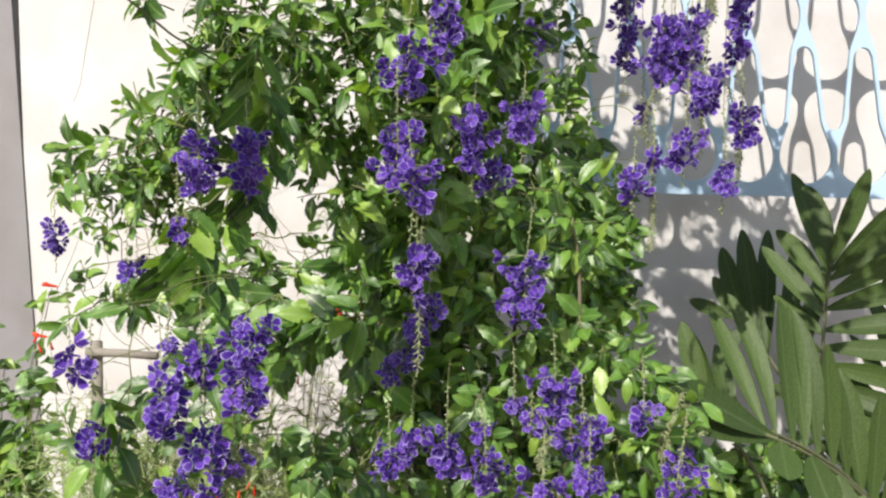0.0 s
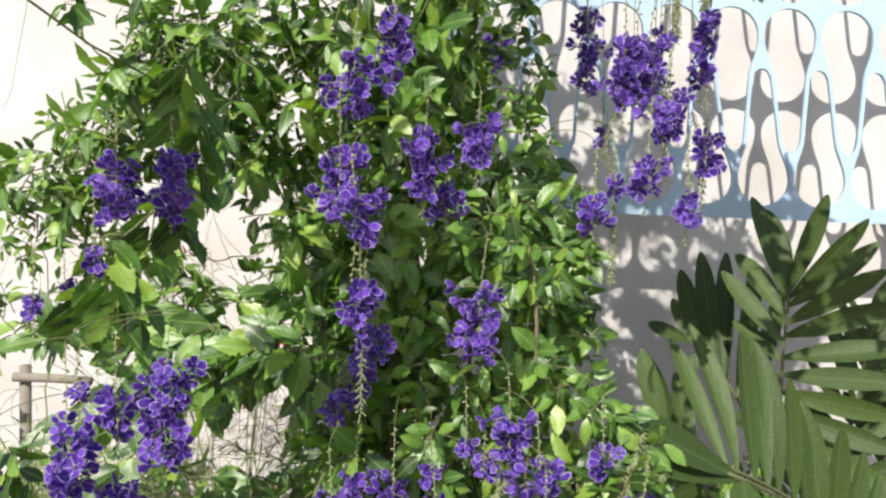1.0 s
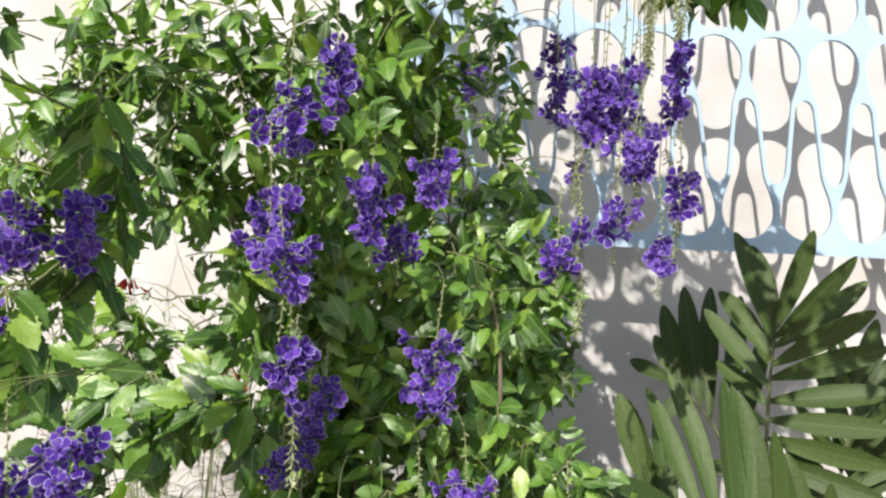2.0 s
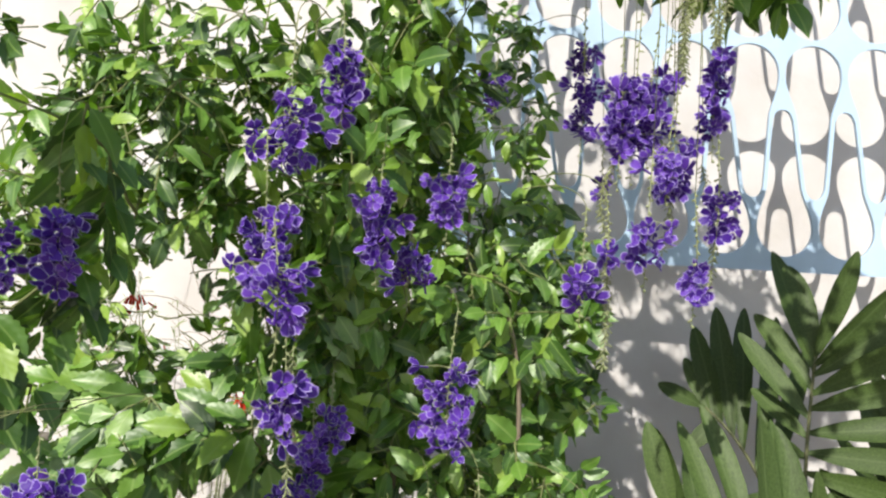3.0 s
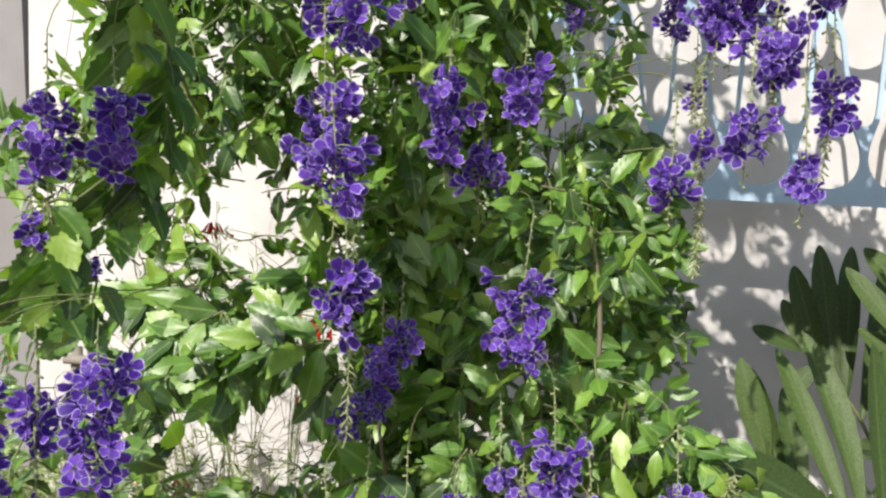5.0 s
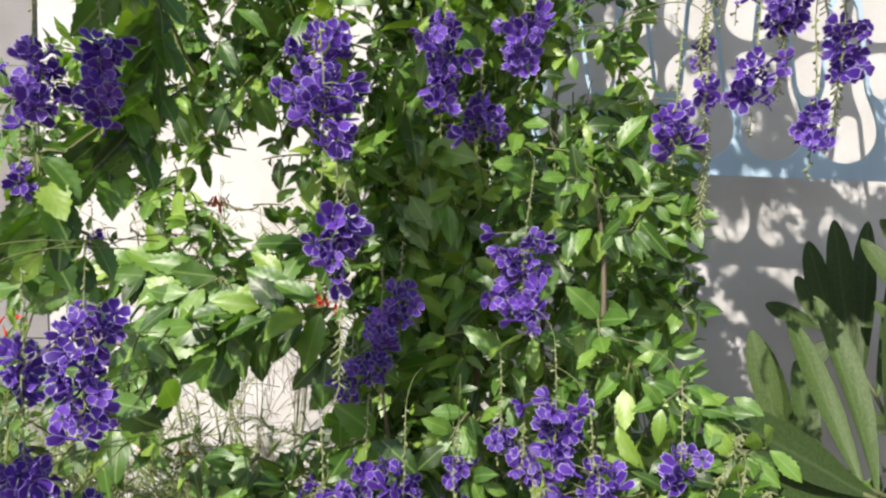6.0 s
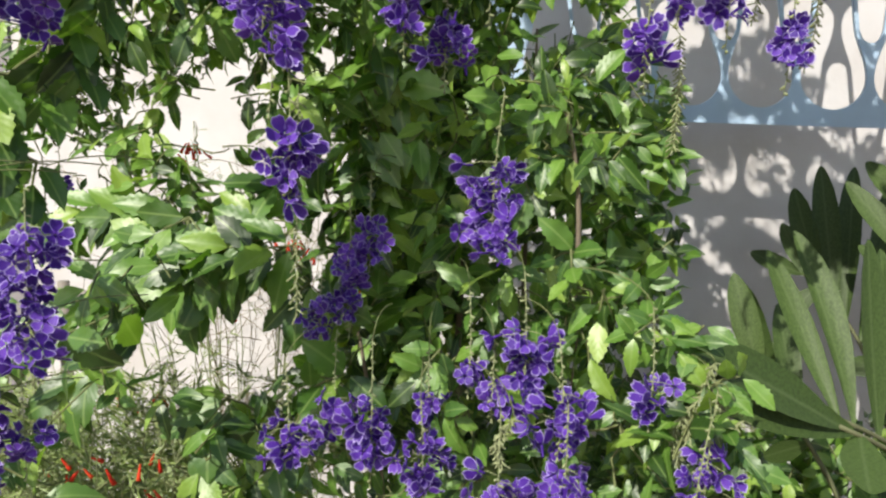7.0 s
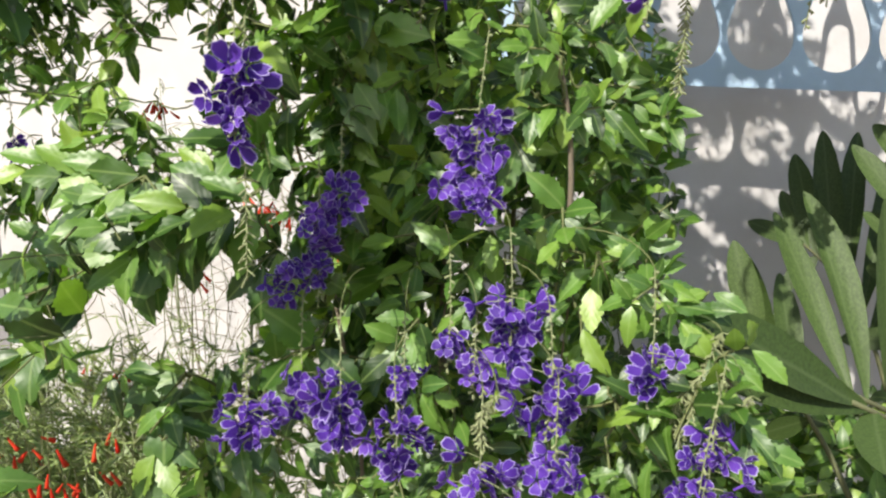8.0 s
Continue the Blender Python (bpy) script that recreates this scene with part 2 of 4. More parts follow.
grille = thing("window_grille", (1.2, GRILLE_Y, 1.383), "pale blue painted grille with bulb-shaped openings, fixed before the white wall", "grille")
stand = Matrix.Translation((0, GRILLE_Y, 0)) @ Matrix.Rotation(radians(90), 4, "X")
X0, X1, FOOT = 0.05, 2.75, 1.418
for row in range(2):
    low = FOOT + row * 0.504
    top = low + (0.504 if row == 0 else 0.53)
    base = low - 0.0065 if row else 1.383
    rings = [[(X0, base), (X1, base), (X1, top - 0.0065), (X0, top - 0.0065)]]
    for k in range(-1, 19):
        cx = 0.163 + PITCH * k + (PITCH / 2 if row else 0)
        if X0 + 0.12 < cx < X1 - 0.1:
            rings.append(hole(cx, low + 0.136, 0.355, True))
        if X0 + 0.12 < cx + PITCH / 2 < X1 - 0.1:
            rings.append(hole(cx + PITCH / 2, low, 0.342, False))
    child("panel", plate("panel", rings, BLUE, THICK), grille, stand)
for x in (0.1, 1.4, 2.7):
    for z in (1.40, 2.42):
        child("bracket", box_mesh("bracket", (x - 0.012, GRILLE_Y + 0.006, z - 0.012), (x + 0.012, WALL_Y, z + 0.012), BLUE, 0.002), grille)

# ---- the flowering shrub ----
shrub = thing("duranta_shrub", (0.1, 1.3, 0), "leafy green shrub hung with violet flower clusters, before a white wall", "shrub")
HEARTS = [((0.1, 1.5, 0), (0.06, 1.56, 0.9), (0.02, 1.46, 1.75)), ((0.14, 1.5, 0), (0.22, 1.55, 0.8), (0.2, 1.46, 1.5)),
          ((0.12, 1.52, 0), (0.08, 1.6, 1.2), (0.1, 1.42, 2.5)), ((0.08, 1.35, 0), (0.1, 1.25, 0.6), (0.15, 1.1, 1.05)),
          ((0.1, 1.36, 0), (0.25, 1.25, 0.6), (0.28, 1.05, 1.2)), ((0.06, 1.4, 0), (0.02, 1.3, 1.5), (-0.28, 1.2, 1.62))]


def bent(a, b, c, n=12):
    a, b, c = Vector(a), Vector(b), Vector(c)
    return [a.lerp(b, s).lerp(b.lerp(c, s), s) for s in [i / (n - 1) for i in range(n)]]


SPINE = []
for a, b, c in HEARTS:
    t = Tubes(8)
    slim = 0.45 if c[1] < 1.22 else 1.0
    pts = bent(a, b, c, 16)
    pts = [p + Vector([0.012 * noise.noise(p * 7 + Vector((k, 0, 0))) for k in range(3)]) for p in pts]
    SPINE += pts[4:]
    t.add(pts, 0.009 * slim, 0.002 * slim)
    child("stem", t.mesh("stem", BARK), shrub)

twigs = Tubes(4)
NEAR, FAR = [], []
SUNWARD = Vector((-0.35, -0.65, 0.7))


# openings in the foliage where the wall shows: middle and half width at y = 1, and how they slant with depth
GAPS = [(-0.022, 1.24, 0.018, 0.018, -0.33, -0.21), (-0.135, 1.357, 0.02, 0.018, -0.42, -0.12), (-0.108, 1.378, 0.03, 0.016, -0.45, -0.02), (-0.057, 1.116, 0.052, 0.034, -0.41, -0.35), (-0.164, 1.108, 0.02, 0.038, -0.6, -0.37), (-0.18, 0.985, 0.07, 0.045, -0.66, -0.5), (-0.072, 1.317, 0.02, 0.012, -0.35, -0.15), (-0.21, 1.29, 0.018, 0.024, -0.68, -0.06)]


def open_here(p):
    for x, z, rx, rz, sx, sz in GAPS:
        k = (p.y - 0.3) / 0.7
        if p.y > 0.92 and ((p.x - x - sx * (p.y - 1)) / (rx * k)) ** 2 + ((p.z - z - sz * (p.y - 1)) / (rz * k)) ** 2 < 1:
            return True
    return False


# openings in the crown through which the sun reaches the wall, by where its spots lie there: two ends and half width
SPOTS = [(0.71, 1.174, 0.743, 1.159, 0.004), (0.764, 1.156, 0.794, 1.125, 0.008), (0.794, 1.125, 0.829, 1.143, 0.004), (0.652, 1.148, 0.668, 1.152, 0.004), (0.575, 1.08, 0.583, 1.074, 0.008),
         (0.643, 1.047, 0.649, 1.041, 0.005), (0.659, 1.058, 0.663, 1.052, 0.005), (0.695, 1.032, 0.695, 1.022, 0.006), (0.662, 0.975, 0.69, 0.976, 0.005)]
# and the arcs that stay lit through the grille
SPOTS += [(0.567, 1.255, 0.583, 1.238, 0.004), (0.597, 1.261, 0.624, 1.238, 0.004), (0.6, 1.304, 0.655, 1.245, 0.008), (0.661, 1.236, 0.688, 1.274, 0.008), (0.688, 1.274, 0.673, 1.334, 0.006),
          (0.72, 1.304, 0.72, 1.268, 0.01), (0.72, 1.268, 0.746, 1.235, 0.01), (0.752, 1.292, 0.78, 1.315, 0.008), (0.78, 1.315, 0.806, 1.288, 0.007)]
SPOTS += [(0.788, 1.265, 0.811, 1.238, 0.007), (0.865, 1.263, 0.872, 1.299, 0.008), (0.872, 1.299, 0.928, 1.274, 0.008), (0.893, 1.363, 0.927, 1.344, 0.01), (0.927, 1.344, 0.952, 1.367, 0.008)]


def in_sunbeam(p):
    k = (WALL_Y - p.y) / SUN_WAY.y
    x, z = p.x + SUN_WAY.x * k, p.z + SUN_WAY.z * k
    for ax, az, bx, bz, r in SPOTS:
        ux, uz = bx - ax, bz - az
        q = min(1, max(0, ((x - ax) * ux + (z - az) * uz) / (ux * ux + uz * uz)))
        if (x - ax - q * ux) ** 2 + (z - az - q * uz) ** 2 < (0.8 * r + 0.006) ** 2:
            return True
    return False


def in_hollow(p):
    """The recess in the heart of the shrub, deep in shade."""
    return 0.9 < p.y < 1.11 and ((p.x - 0.055 + 0.17 * (p.y - 1.05)) / 0.04) ** 2 + ((p.z - 1.27) / 0.17) ** 2 < 1


def clump(x, y, z, rx, rz, size=0.044, cover=2.2, depth=0.055):
    """The leafy end of a branch: twigs with opposite leaves round a middle."""
    chance = random.Random("%.4f %.4f %.4f %.3f" % (x, y, z, size))
    c = Vector((x, y, z))
    cover *= 0.82 if x < -0.05 and z < 1.75 else 1.0
    count = max(8, cover * math.pi * rx * rz / (size * size * 0.3))
    root = min(SPINE, key=lambda p: (p - c).length)
    if (root - c).length > 0.02:
        twigs.add(curve_points(root, c, 0.01, 6, 0.006), 0.0013, 0.001)
    SPINE.append(c)
    made = 0
    while made < count:
        a, r = chance.uniform(0, 2 * math.pi), math.sqrt(chance.random())
        mid = c + Vector((rx * r * math.cos(a), chance.uniform(-1, 1) * depth, rz * r * math.sin(a)))
        if open_here(mid):
            made += 4
            continue
        way = (mid - c) * 6 + Vector((chance.gauss(0, 0.5), -0.35 + chance.gauss(0, 0.4), chance.gauss(0.05, 0.5)))
        way.normalize()
        n = chance.randint(2, 3)
        gap = size * chance.uniform(0.3, 0.46)
        start = mid - way * gap * n * 0.5
        spin = chance.uniform(0, math.pi)
        side = way.cross(Vector((chance.gauss(0, 1), chance.gauss(0, 1), chance.gauss(0, 1)))).normalized()
        pts = [start + way * gap * i + Vector((0, 0, -0.12 * gap * i * i / n)) for i in range(n + 1)]
        twigs.add([start - way * gap] + pts, 0.0013, 0.0007)
        for i, p in enumerate(pts):
            turn = Matrix.Rotation(spin + i * math.pi / 2, 3, way)
            for sign in (1, -1):
                if chance.random() < 0.12:
                    continue
                out = turn @ side * sign
                go = out * 0.8 + way * chance.uniform(0.3, 0.9) + Vector((0, -0.1, chance.uniform(-0.75, 0.05)))
                face = SUNWARD * chance.uniform(0.6, 1.6) + Vector((chance.gauss(0, 0.45), chance.gauss(-0.1, 0.4), chance.gauss(0.1, 0.45)))
                s = min(0.068, size * chance.uniform(0.6, 1.3)) * (0.75 if i == n else 1)
                made += 1
                run = go.normalized() * s
                if open_here(p + run * 0.5) or in_hollow(p + run * 0.6):
                    continue
                if z > 1.75 and any(in_sunbeam(p + run * q) for q in (0.15, 0.35, 0.55, 0.75, 0.95, 1.1)):
                    continue
                m = pose_of(p + go.normalized() * s * 0.12, go, face, s)
                if y < 0.96 and len(NEAR) < 300 and chance.random() < 0.6:
                    NEAR.append((chance.randrange(len(BLADES)), m))
                else:
                    plain = y > 1.4 or z > 1.8 or z < 0.86
                    FAR.append((len(BLADES) + chance.randrange(len(COARSE)) if plain else chance.randrange(len(BLADES)), m))


def whorl(x, y, z, way, size, looks=(0.0, -0.84, 0.53), pairs=4):
    """The end of a shoot with large drooping leaves crowded round it."""
    chance = random.Random("%.4f %.4f %.4f" % (x, y, z))
    c, way = Vector((x, y, z)), Vector(way).normalized()
    root = min(SPINE, key=lambda p: (p - c).length)
    twigs.add(curve_points(root, c, 0.008, 6, 0.004), 0.0018, 0.0014)
    SPINE.append(c)
    side = way.cross(Vector((0.2, -0.9, 0.3))).normalized()
    tip = c + way * size * 0.9
    twigs.add([c, c.lerp(tip, 0.5) + Vector((0, 0, 0.003)), tip], 0.0014, 0.0008)
    for i in range(pairs):
        p = c.lerp(tip, i / 3)
        turn = Matrix.Rotation(i * 1.3 + chance.uniform(-0.3, 0.3), 3, way)
        for sign in (1, -1):
            out = turn @ side * sign
            out.y = -abs(out.y) * 0.5
            go = out + way * chance.uniform(0.2, 0.7) + Vector((0, 0, chance.uniform(-0.8, -0.2)))
            face = Vector(looks) + Vector((chance.gauss(0, 0.24), chance.gauss(0, 0.1), chance.gauss(0, 0.22)))
            mid = p + go.normalized() * size * 0.6
            if not open_here(mid) and not in_hollow(mid):
                FAR.append((chance.choice((0, 2, 5, 6)), pose_of(p + go.normalized() * size * 0.1, go, face, size * chance.uniform(0.75, 1.1))))


# branches in view, by their middles and half widths
clump(-0.31, 1.15, 1.65, 0.051, 0.034)
clump(-0.23, 1.10, 1.61, 0.061, 0.045)
clump(-0.13, 1.05, 1.60, 0.050, 0.043, 0.037)
clump(-0.08, 1.15, 1.63, 0.051, 0.043)
clump(-0.01, 1.10, 1.62, 0.041, 0.041)
clump(-0.18, 1.00, 1.52, 0.055, 0.037, 0.037)
clump(-0.13, 1.10, 1.53, 0.057, 0.049)
clump(-0.29, 1.12, 1.51, 0.050, 0.033)
clump(-0.40, 1.20, 1.47, 0.049, 0.031)
clump(-0.50, 1.25, 1.43, 0.056, 0.028)
clump(-0.59, 1.30, 1.38, 0.039, 0.034)
clump(-0.52, 1.30, 1.36, 0.053, 0.044)
clump(-0.38, 1.20, 1.41, 0.045, 0.045)
clump(-0.14, 0.98, 1.45, 0.043, 0.032, 0.037)
clump(-0.10, 1.15, 1.45, 0.051, 0.038)
clump(-0.05, 1.10, 1.51, 0.041, 0.041)
clump(-0.31, 1.20, 1.33, 0.034, 0.040)
clump(-0.32, 1.20, 1.22, 0.036, 0.036)
clump(-0.22, 1.15, 1.25, 0.051, 0.038)
clump(-0.49, 1.30, 1.18, 0.044, 0.044)
clump(-0.05, 1.15, 1.39, 0.043, 0.043)
clump(-0.07, 1.20, 1.28, 0.053, 0.040)
clump(-0.12, 1.08, 1.20, 0.044, 0.026)
clump(-0.04, 1.10, 1.23, 0.041, 0.037)
clump(-0.06, 1.12, 1.16, 0.037, 0.025)
clump(0.07, 1.10, 1.50, 0.045, 0.057)
clump(0.12, 1.15, 1.57, 0.051, 0.051)
clump(0.08, 1.15, 1.64, 0.051, 0.043)
clump(0.15, 1.25, 1.65, 0.042, 0.047)
clump(0.13, 1.15, 1.35, 0.051, 0.047)
clump(0.21, 1.15, 1.37, 0.051, 0.051)
clump(0.28, 1.30, 1.33, 0.044, 0.048)
clump(0.20, 1.20, 1.43, 0.053, 0.040)
clump(0.30, 1.40, 1.41, 0.042, 0.052)
clump(0.09, 1.15, 1.28, 0.047, 0.038)
clump(0.15, 1.13, 1.27, 0.042, 0.038)
clump(0.27, 1.25, 1.25, 0.047, 0.047)
clump(0.34, 1.45, 1.29, 0.038, 0.049)
clump(0.37, 1.50, 1.16, 0.039, 0.056)
clump(0.02, 1.46, 1.40, 0.058, 0.069)
clump(0.0, 1.46, 1.30, 0.061, 0.061)
clump(0.12, 1.10, 1.18, 0.053, 0.033)
clump(0.21, 1.08, 1.18, 0.044, 0.032)
clump(0.27, 1.00, 1.20, 0.037, 0.029, 0.033)
clump(0.31, 0.98, 1.20, 0.029, 0.025, 0.033)
clump(0.01, 1.10, 1.07, 0.041, 0.037)
clump(0.02, 1.46, 0.98, 0.056, 0.046)
clump(0.14, 1.05, 1.11, 0.043, 0.035, 0.037)
clump(0.22, 1.05, 1.14, 0.035, 0.031, 0.037)
clump(0.29, 0.98, 1.15, 0.032, 0.029, 0.033)
clump(0.35, 0.96, 1.17, 0.025, 0.020, 0.033)
clump(0.37, 0.94, 1.13, 0.028, 0.024, 0.033)
clump(0.31, 0.95, 1.09, 0.038, 0.031, 0.033)
clump(0.25, 0.98, 1.08, 0.032, 0.029, 0.033)
clump(0.17, 1.00, 1.07, 0.037, 0.029, 0.033)
clump(-0.03, 1.05, 1.01, 0.039, 0.035, 0.037)
clump(0.03, 1.00, 0.99, 0.044, 0.029, 0.037)
clump(-0.05, 1.00, 0.98, 0.03, 0.026, 0.037)
clump(-0.33, 0.95, 1.08, 0.031, 0.024, 0.037)
clump(-0.36, 0.98, 1.00, 0.043, 0.036, 0.037)
clump(-0.27, 0.90, 1.02, 0.036, 0.026, 0.037)
clump(-0.52, 1.25, 1.16, 0.033, 0.033)
clump(-0.46, 1.05, 1.00, 0.027, 0.031, 0.037)
clump(-0.19, 0.95, 1.09, 0.035, 0.024, 0.037)
clump(-0.17, 0.95, 1.19, 0.028, 0.021, 0.037)
clump(0.36, 0.92, 1.05, 0.034, 0.027, 0.033, 0.55)
clump(0.30, 0.92, 1.04, 0.034, 0.027, 0.033)
clump(0.12, 0.98, 1.01, 0.036, 0.029, 0.037)
clump(0.19, 0.98, 1.01, 0.029, 0.022, 0.033)
clump(-0.27, 1.05, 1.56, 0.035, 0.029, 0.044, 3.5)
clump(-0.33, 1.00, 1.25, 0.022, 0.022, 0.044, 3.5)
clump(-0.15, 0.90, 1.15, 0.024, 0.024, 0.056, 3.6)
clump(-0.04, 1.05, 1.03, 0.026, 0.021, 0.037)
clump(-0.45, 1.40, 1.29, 0.036, 0.047)
clump(-0.25, 1.20, 1.39, 0.032, 0.038)
clump(0.08, 0.95, 0.99, 0.026, 0.015, 0.037)
clump(0.16, 0.95, 1.01, 0.026, 0.015, 0.033)
clump(0.27, 0.90, 1.04, 0.024, 0.014, 0.033)
clump(0.35, 0.95, 1.13, 0.020, 0.018, 0.033)
clump(0.37, 0.90, 1.11, 0.016, 0.016, 0.033)
clump(-0.25, 1.20, 1.59, 0.042, 0.035)
clump(-0.17, 1.20, 1.58, 0.039, 0.039)
clump(-0.10, 1.15, 1.59, 0.030, 0.033)
clump(-0.23, 1.20, 1.52, 0.039, 0.032)
clump(-0.16, 1.20, 1.51, 0.039, 0.035)
clump(-0.25, 1.20, 1.46, 0.032, 0.028)
clump(-0.19, 1.22, 1.46, 0.036, 0.025)
clump(-0.10, 1.15, 1.47, 0.023, 0.030)
clump(-0.41, 1.20, 1.52, 0.028, 0.021)
clump(-0.34, 1.15, 1.48, 0.027, 0.020)
clump(-0.26, 1.25, 1.21, 0.041, 0.026)
clump(-0.36, 1.30, 1.20, 0.031, 0.024)
clump(-0.21, 1.30, 1.24, 0.039, 0.024)
clump(-0.15, 1.30, 1.28, 0.035, 0.027)
clump(-0.07, 1.20, 1.30, 0.025, 0.025)
clump(-0.24, 1.10, 1.12, 0.025, 0.028, 0.046)
clump(-0.225, 1.15, 1.705, 0.036, 0.03)
clump(-0.165, 1.15, 1.69, 0.036, 0.03)
clump(-0.10, 1.15, 1.70, 0.04, 0.03)
clump(-0.04, 1.15, 1.69, 0.036, 0.03)
clump(0.01, 1.15, 1.71, 0.036, 0.03)
clump(-0.27, 1.15, 1.70, 0.034, 0.028)
clump(0.11, 1.15, 1.70, 0.036, 0.03)
clump(-0.41, 1.30, 1.33, 0.03, 0.035, 0.03)
clump(-0.39, 1.30, 1.26, 0.03, 0.035, 0.03)
clump(-0.24, 1.25, 1.31, 0.028, 0.02, 0.03)
clump(-0.09, 1.20, 1.35, 0.032, 0.024, 0.034)
clump(-0.04, 1.20, 1.37, 0.032, 0.03, 0.036)
clump(0.25, 1.20, 1.39, 0.042, 0.035)
clump(0.28, 1.20, 1.34, 0.042, 0.035)
clump(0.22, 1.15, 1.33, 0.040, 0.030)
clump(0.30, 1.25, 1.25, 0.037, 0.037)

# small leaves behind the left side
for i in range(34):
    z = random.uniform(1.18, 1.68)
    x = random.uniform(-0.56 if z < 1.46 else -0.3, -0.08)
    if not (-0.3 < x < -0.06 and 1.2 < z < 1.4):
        clump(x, random.uniform(1.22, 1.36), z, 0.034, 0.03, 0.032, 1.3, 0.03)
# fine leaves along the left outline
for i in range(46):
    s = random.random()
    z = 1.66 - 0.34 * s + random.gauss(0, 0.02)
    clump(-0.27 - 0.3 * s + random.uniform(0.0, 0.1), 1.14 + 0.14 * s + random.uniform(-0.03, 0.05), z, 0.03, 0.024, 0.028, 1.5, 0.03)
for x, y, z in ((-0.17, 1.15, 1.525), (-0.13, 1.18, 1.504), (-0.09, 1.15, 1.460), (-0.19, 1.15, 1.470), (-0.07, 1.12, 1.516), (-0.13, 1.20, 1.435), (-0.23, 1.15, 1.516), (-0.28, 1.15, 1.548), (-0.34, 1.18, 1.499), (-0.16, 1.15, 1.576), (-0.10, 1.15, 1.568), (-0.22, 1.15, 1.575), (-0.05, 1.15, 1.393), (-0.26, 1.20, 1.458)):
    clump(x, y, z, 0.036, 0.032, 0.033, 1.7, 0.04)
for x, y, z in ((-0.36, 1.25, 1.393), (-0.29, 1.20, 1.335), (-0.21, 1.20, 1.325), (-0.19, 1.25, 1.308), (-0.38, 1.25, 1.288), (-0.24, 1.15, 1.290), (-0.20, 1.20, 1.265), (-0.14, 1.20, 1.381), (-0.13, 1.15, 1.283), (-0.34, 1.25, 1.426), (-0.29, 1.30, 1.398)):
    clump(x, y, z, 0.035, 0.022, 0.032, 1.3, 0.03)
# small leaves that close the upper middle
for x, y, z in ((-0.09, 1.2, 1.617), (-0.06, 1.2, 1.607), (-0.036, 1.2, 1.594), (-0.074, 1.2, 1.487), (-0.049, 1.2, 1.476), (-0.25, 1.2, 1.665), (-0.158, 1.2, 1.668), (-0.081, 1.2, 1.669), (-0.234, 1.2, 1.617), (-0.026, 1.2, 1.479), (-0.018, 1.2, 1.456), (0.009, 1.2, 1.463), (-0.033, 1.2, 1.429), (0.002, 1.2, 1.44)):
    clump(x, y, z, 0.034, 0.03, 0.036, 1.9, 0.04)
# large pale shoots of the left middle
for x, y, z, way in ((-0.16, 1.08, 1.235, (-0.8, -0.2, -0.5)), (-0.11, 1.07, 1.205, (-0.7, -0.2, -0.4)), (-0.06, 1.06, 1.22, (-0.9, -0.2, -0.3)), (-0.19, 1.08, 1.2, (-0.6, -0.2, -0.5)),
                     (-0.20, 1.12, 1.235, (-1, -0.1, -0.2)), (-0.15, 1.1, 1.215, (-0.9, -0.2, -0.4)), (-0.09, 1.1, 1.235, (-0.7, -0.2, -0.3)),
                     (-0.12, 1.08, 1.18, (-0.6, -0.3, -0.6)), (-0.03, 1.05, 1.215, (-0.8, -0.2, -0.2)), (-0.24, 1.1, 1.17, (-0.8, -0.2, -0.4)),
                     (-0.03, 1.15, 1.245, (-0.5, -0.2, 0.3)), 
                     (-0.08, 1.0, 1.06, (-0.4, -0.2, -0.6)), (-0.25, 1.12, 1.24, (-0.9, -0.1, -0.1)), (-0.02, 1.08, 1.17, (-0.5, -0.2, -0.6)),
                     (0.24, 1.02, 1.22, (0.3, -0.4, 0.2)), (0.33, 0.97, 1.13, (0.7, -0.3, -0.2)), (0.2, 1.1, 1.30, (0.2, -0.4, -0.2)), (0.14, 1.0, 1.13, (-0.2, -0.4, -0.3))):
    whorl(x, y, z, way, 0.064 if x < 0 else 0.044)
for x, y, z, way in ((-0.13, 1.00, 1.046, (-0.3, -0.2, -0.8)), (-0.10, 0.98, 1.008, (0.1, -0.2, -0.9)), (-0.23, 1.02, 1.087, (-0.5, -0.2, -0.6)), (-0.03, 1.00, 1.012, (0.2, -0.2, -0.7)), (-0.23, 1.08, 1.143, (-0.8, -0.2, -0.4)), (-0.29, 1.05, 1.119, (-0.8, -0.2, -0.3)), (-0.10, 1.05, 1.043, (-0.5, -0.2, -0.7)), (0.01, 1.00, 1.078, (0.5, -0.2, 0.3))):
    whorl(x, y, z, way, 0.056)
# the dense dark heart behind the flowers
for i in range(26):
    clump(random.uniform(-0.09, 0.04), random.uniform(1.42, 1.56), 0.86 + 0.022 * i, 0.055, 0.045, 0.046, 3.0, 0.04)
# broad leaves in the shade of the hanging branch
for i in range(16):
    clump(random.uniform(0.0, 0.06), random.uniform(1.13, 1.17), 1.11 + 0.021 * i, 0.034, 0.026, 0.056, 2.0, 0.02)
# low leaves beside the left flowers
for x, y, z in ((-0.268, 0.80, 1.138), (-0.275, 0.80, 1.083), (-0.231, 0.82, 1.064), (-0.147, 0.95, 1.050), (-0.073, 0.95, 1.031), (-0.155, 0.85, 1.035)):
    clump(x, y, z, 0.026, 0.022, 0.04, 2.0, 0.03)
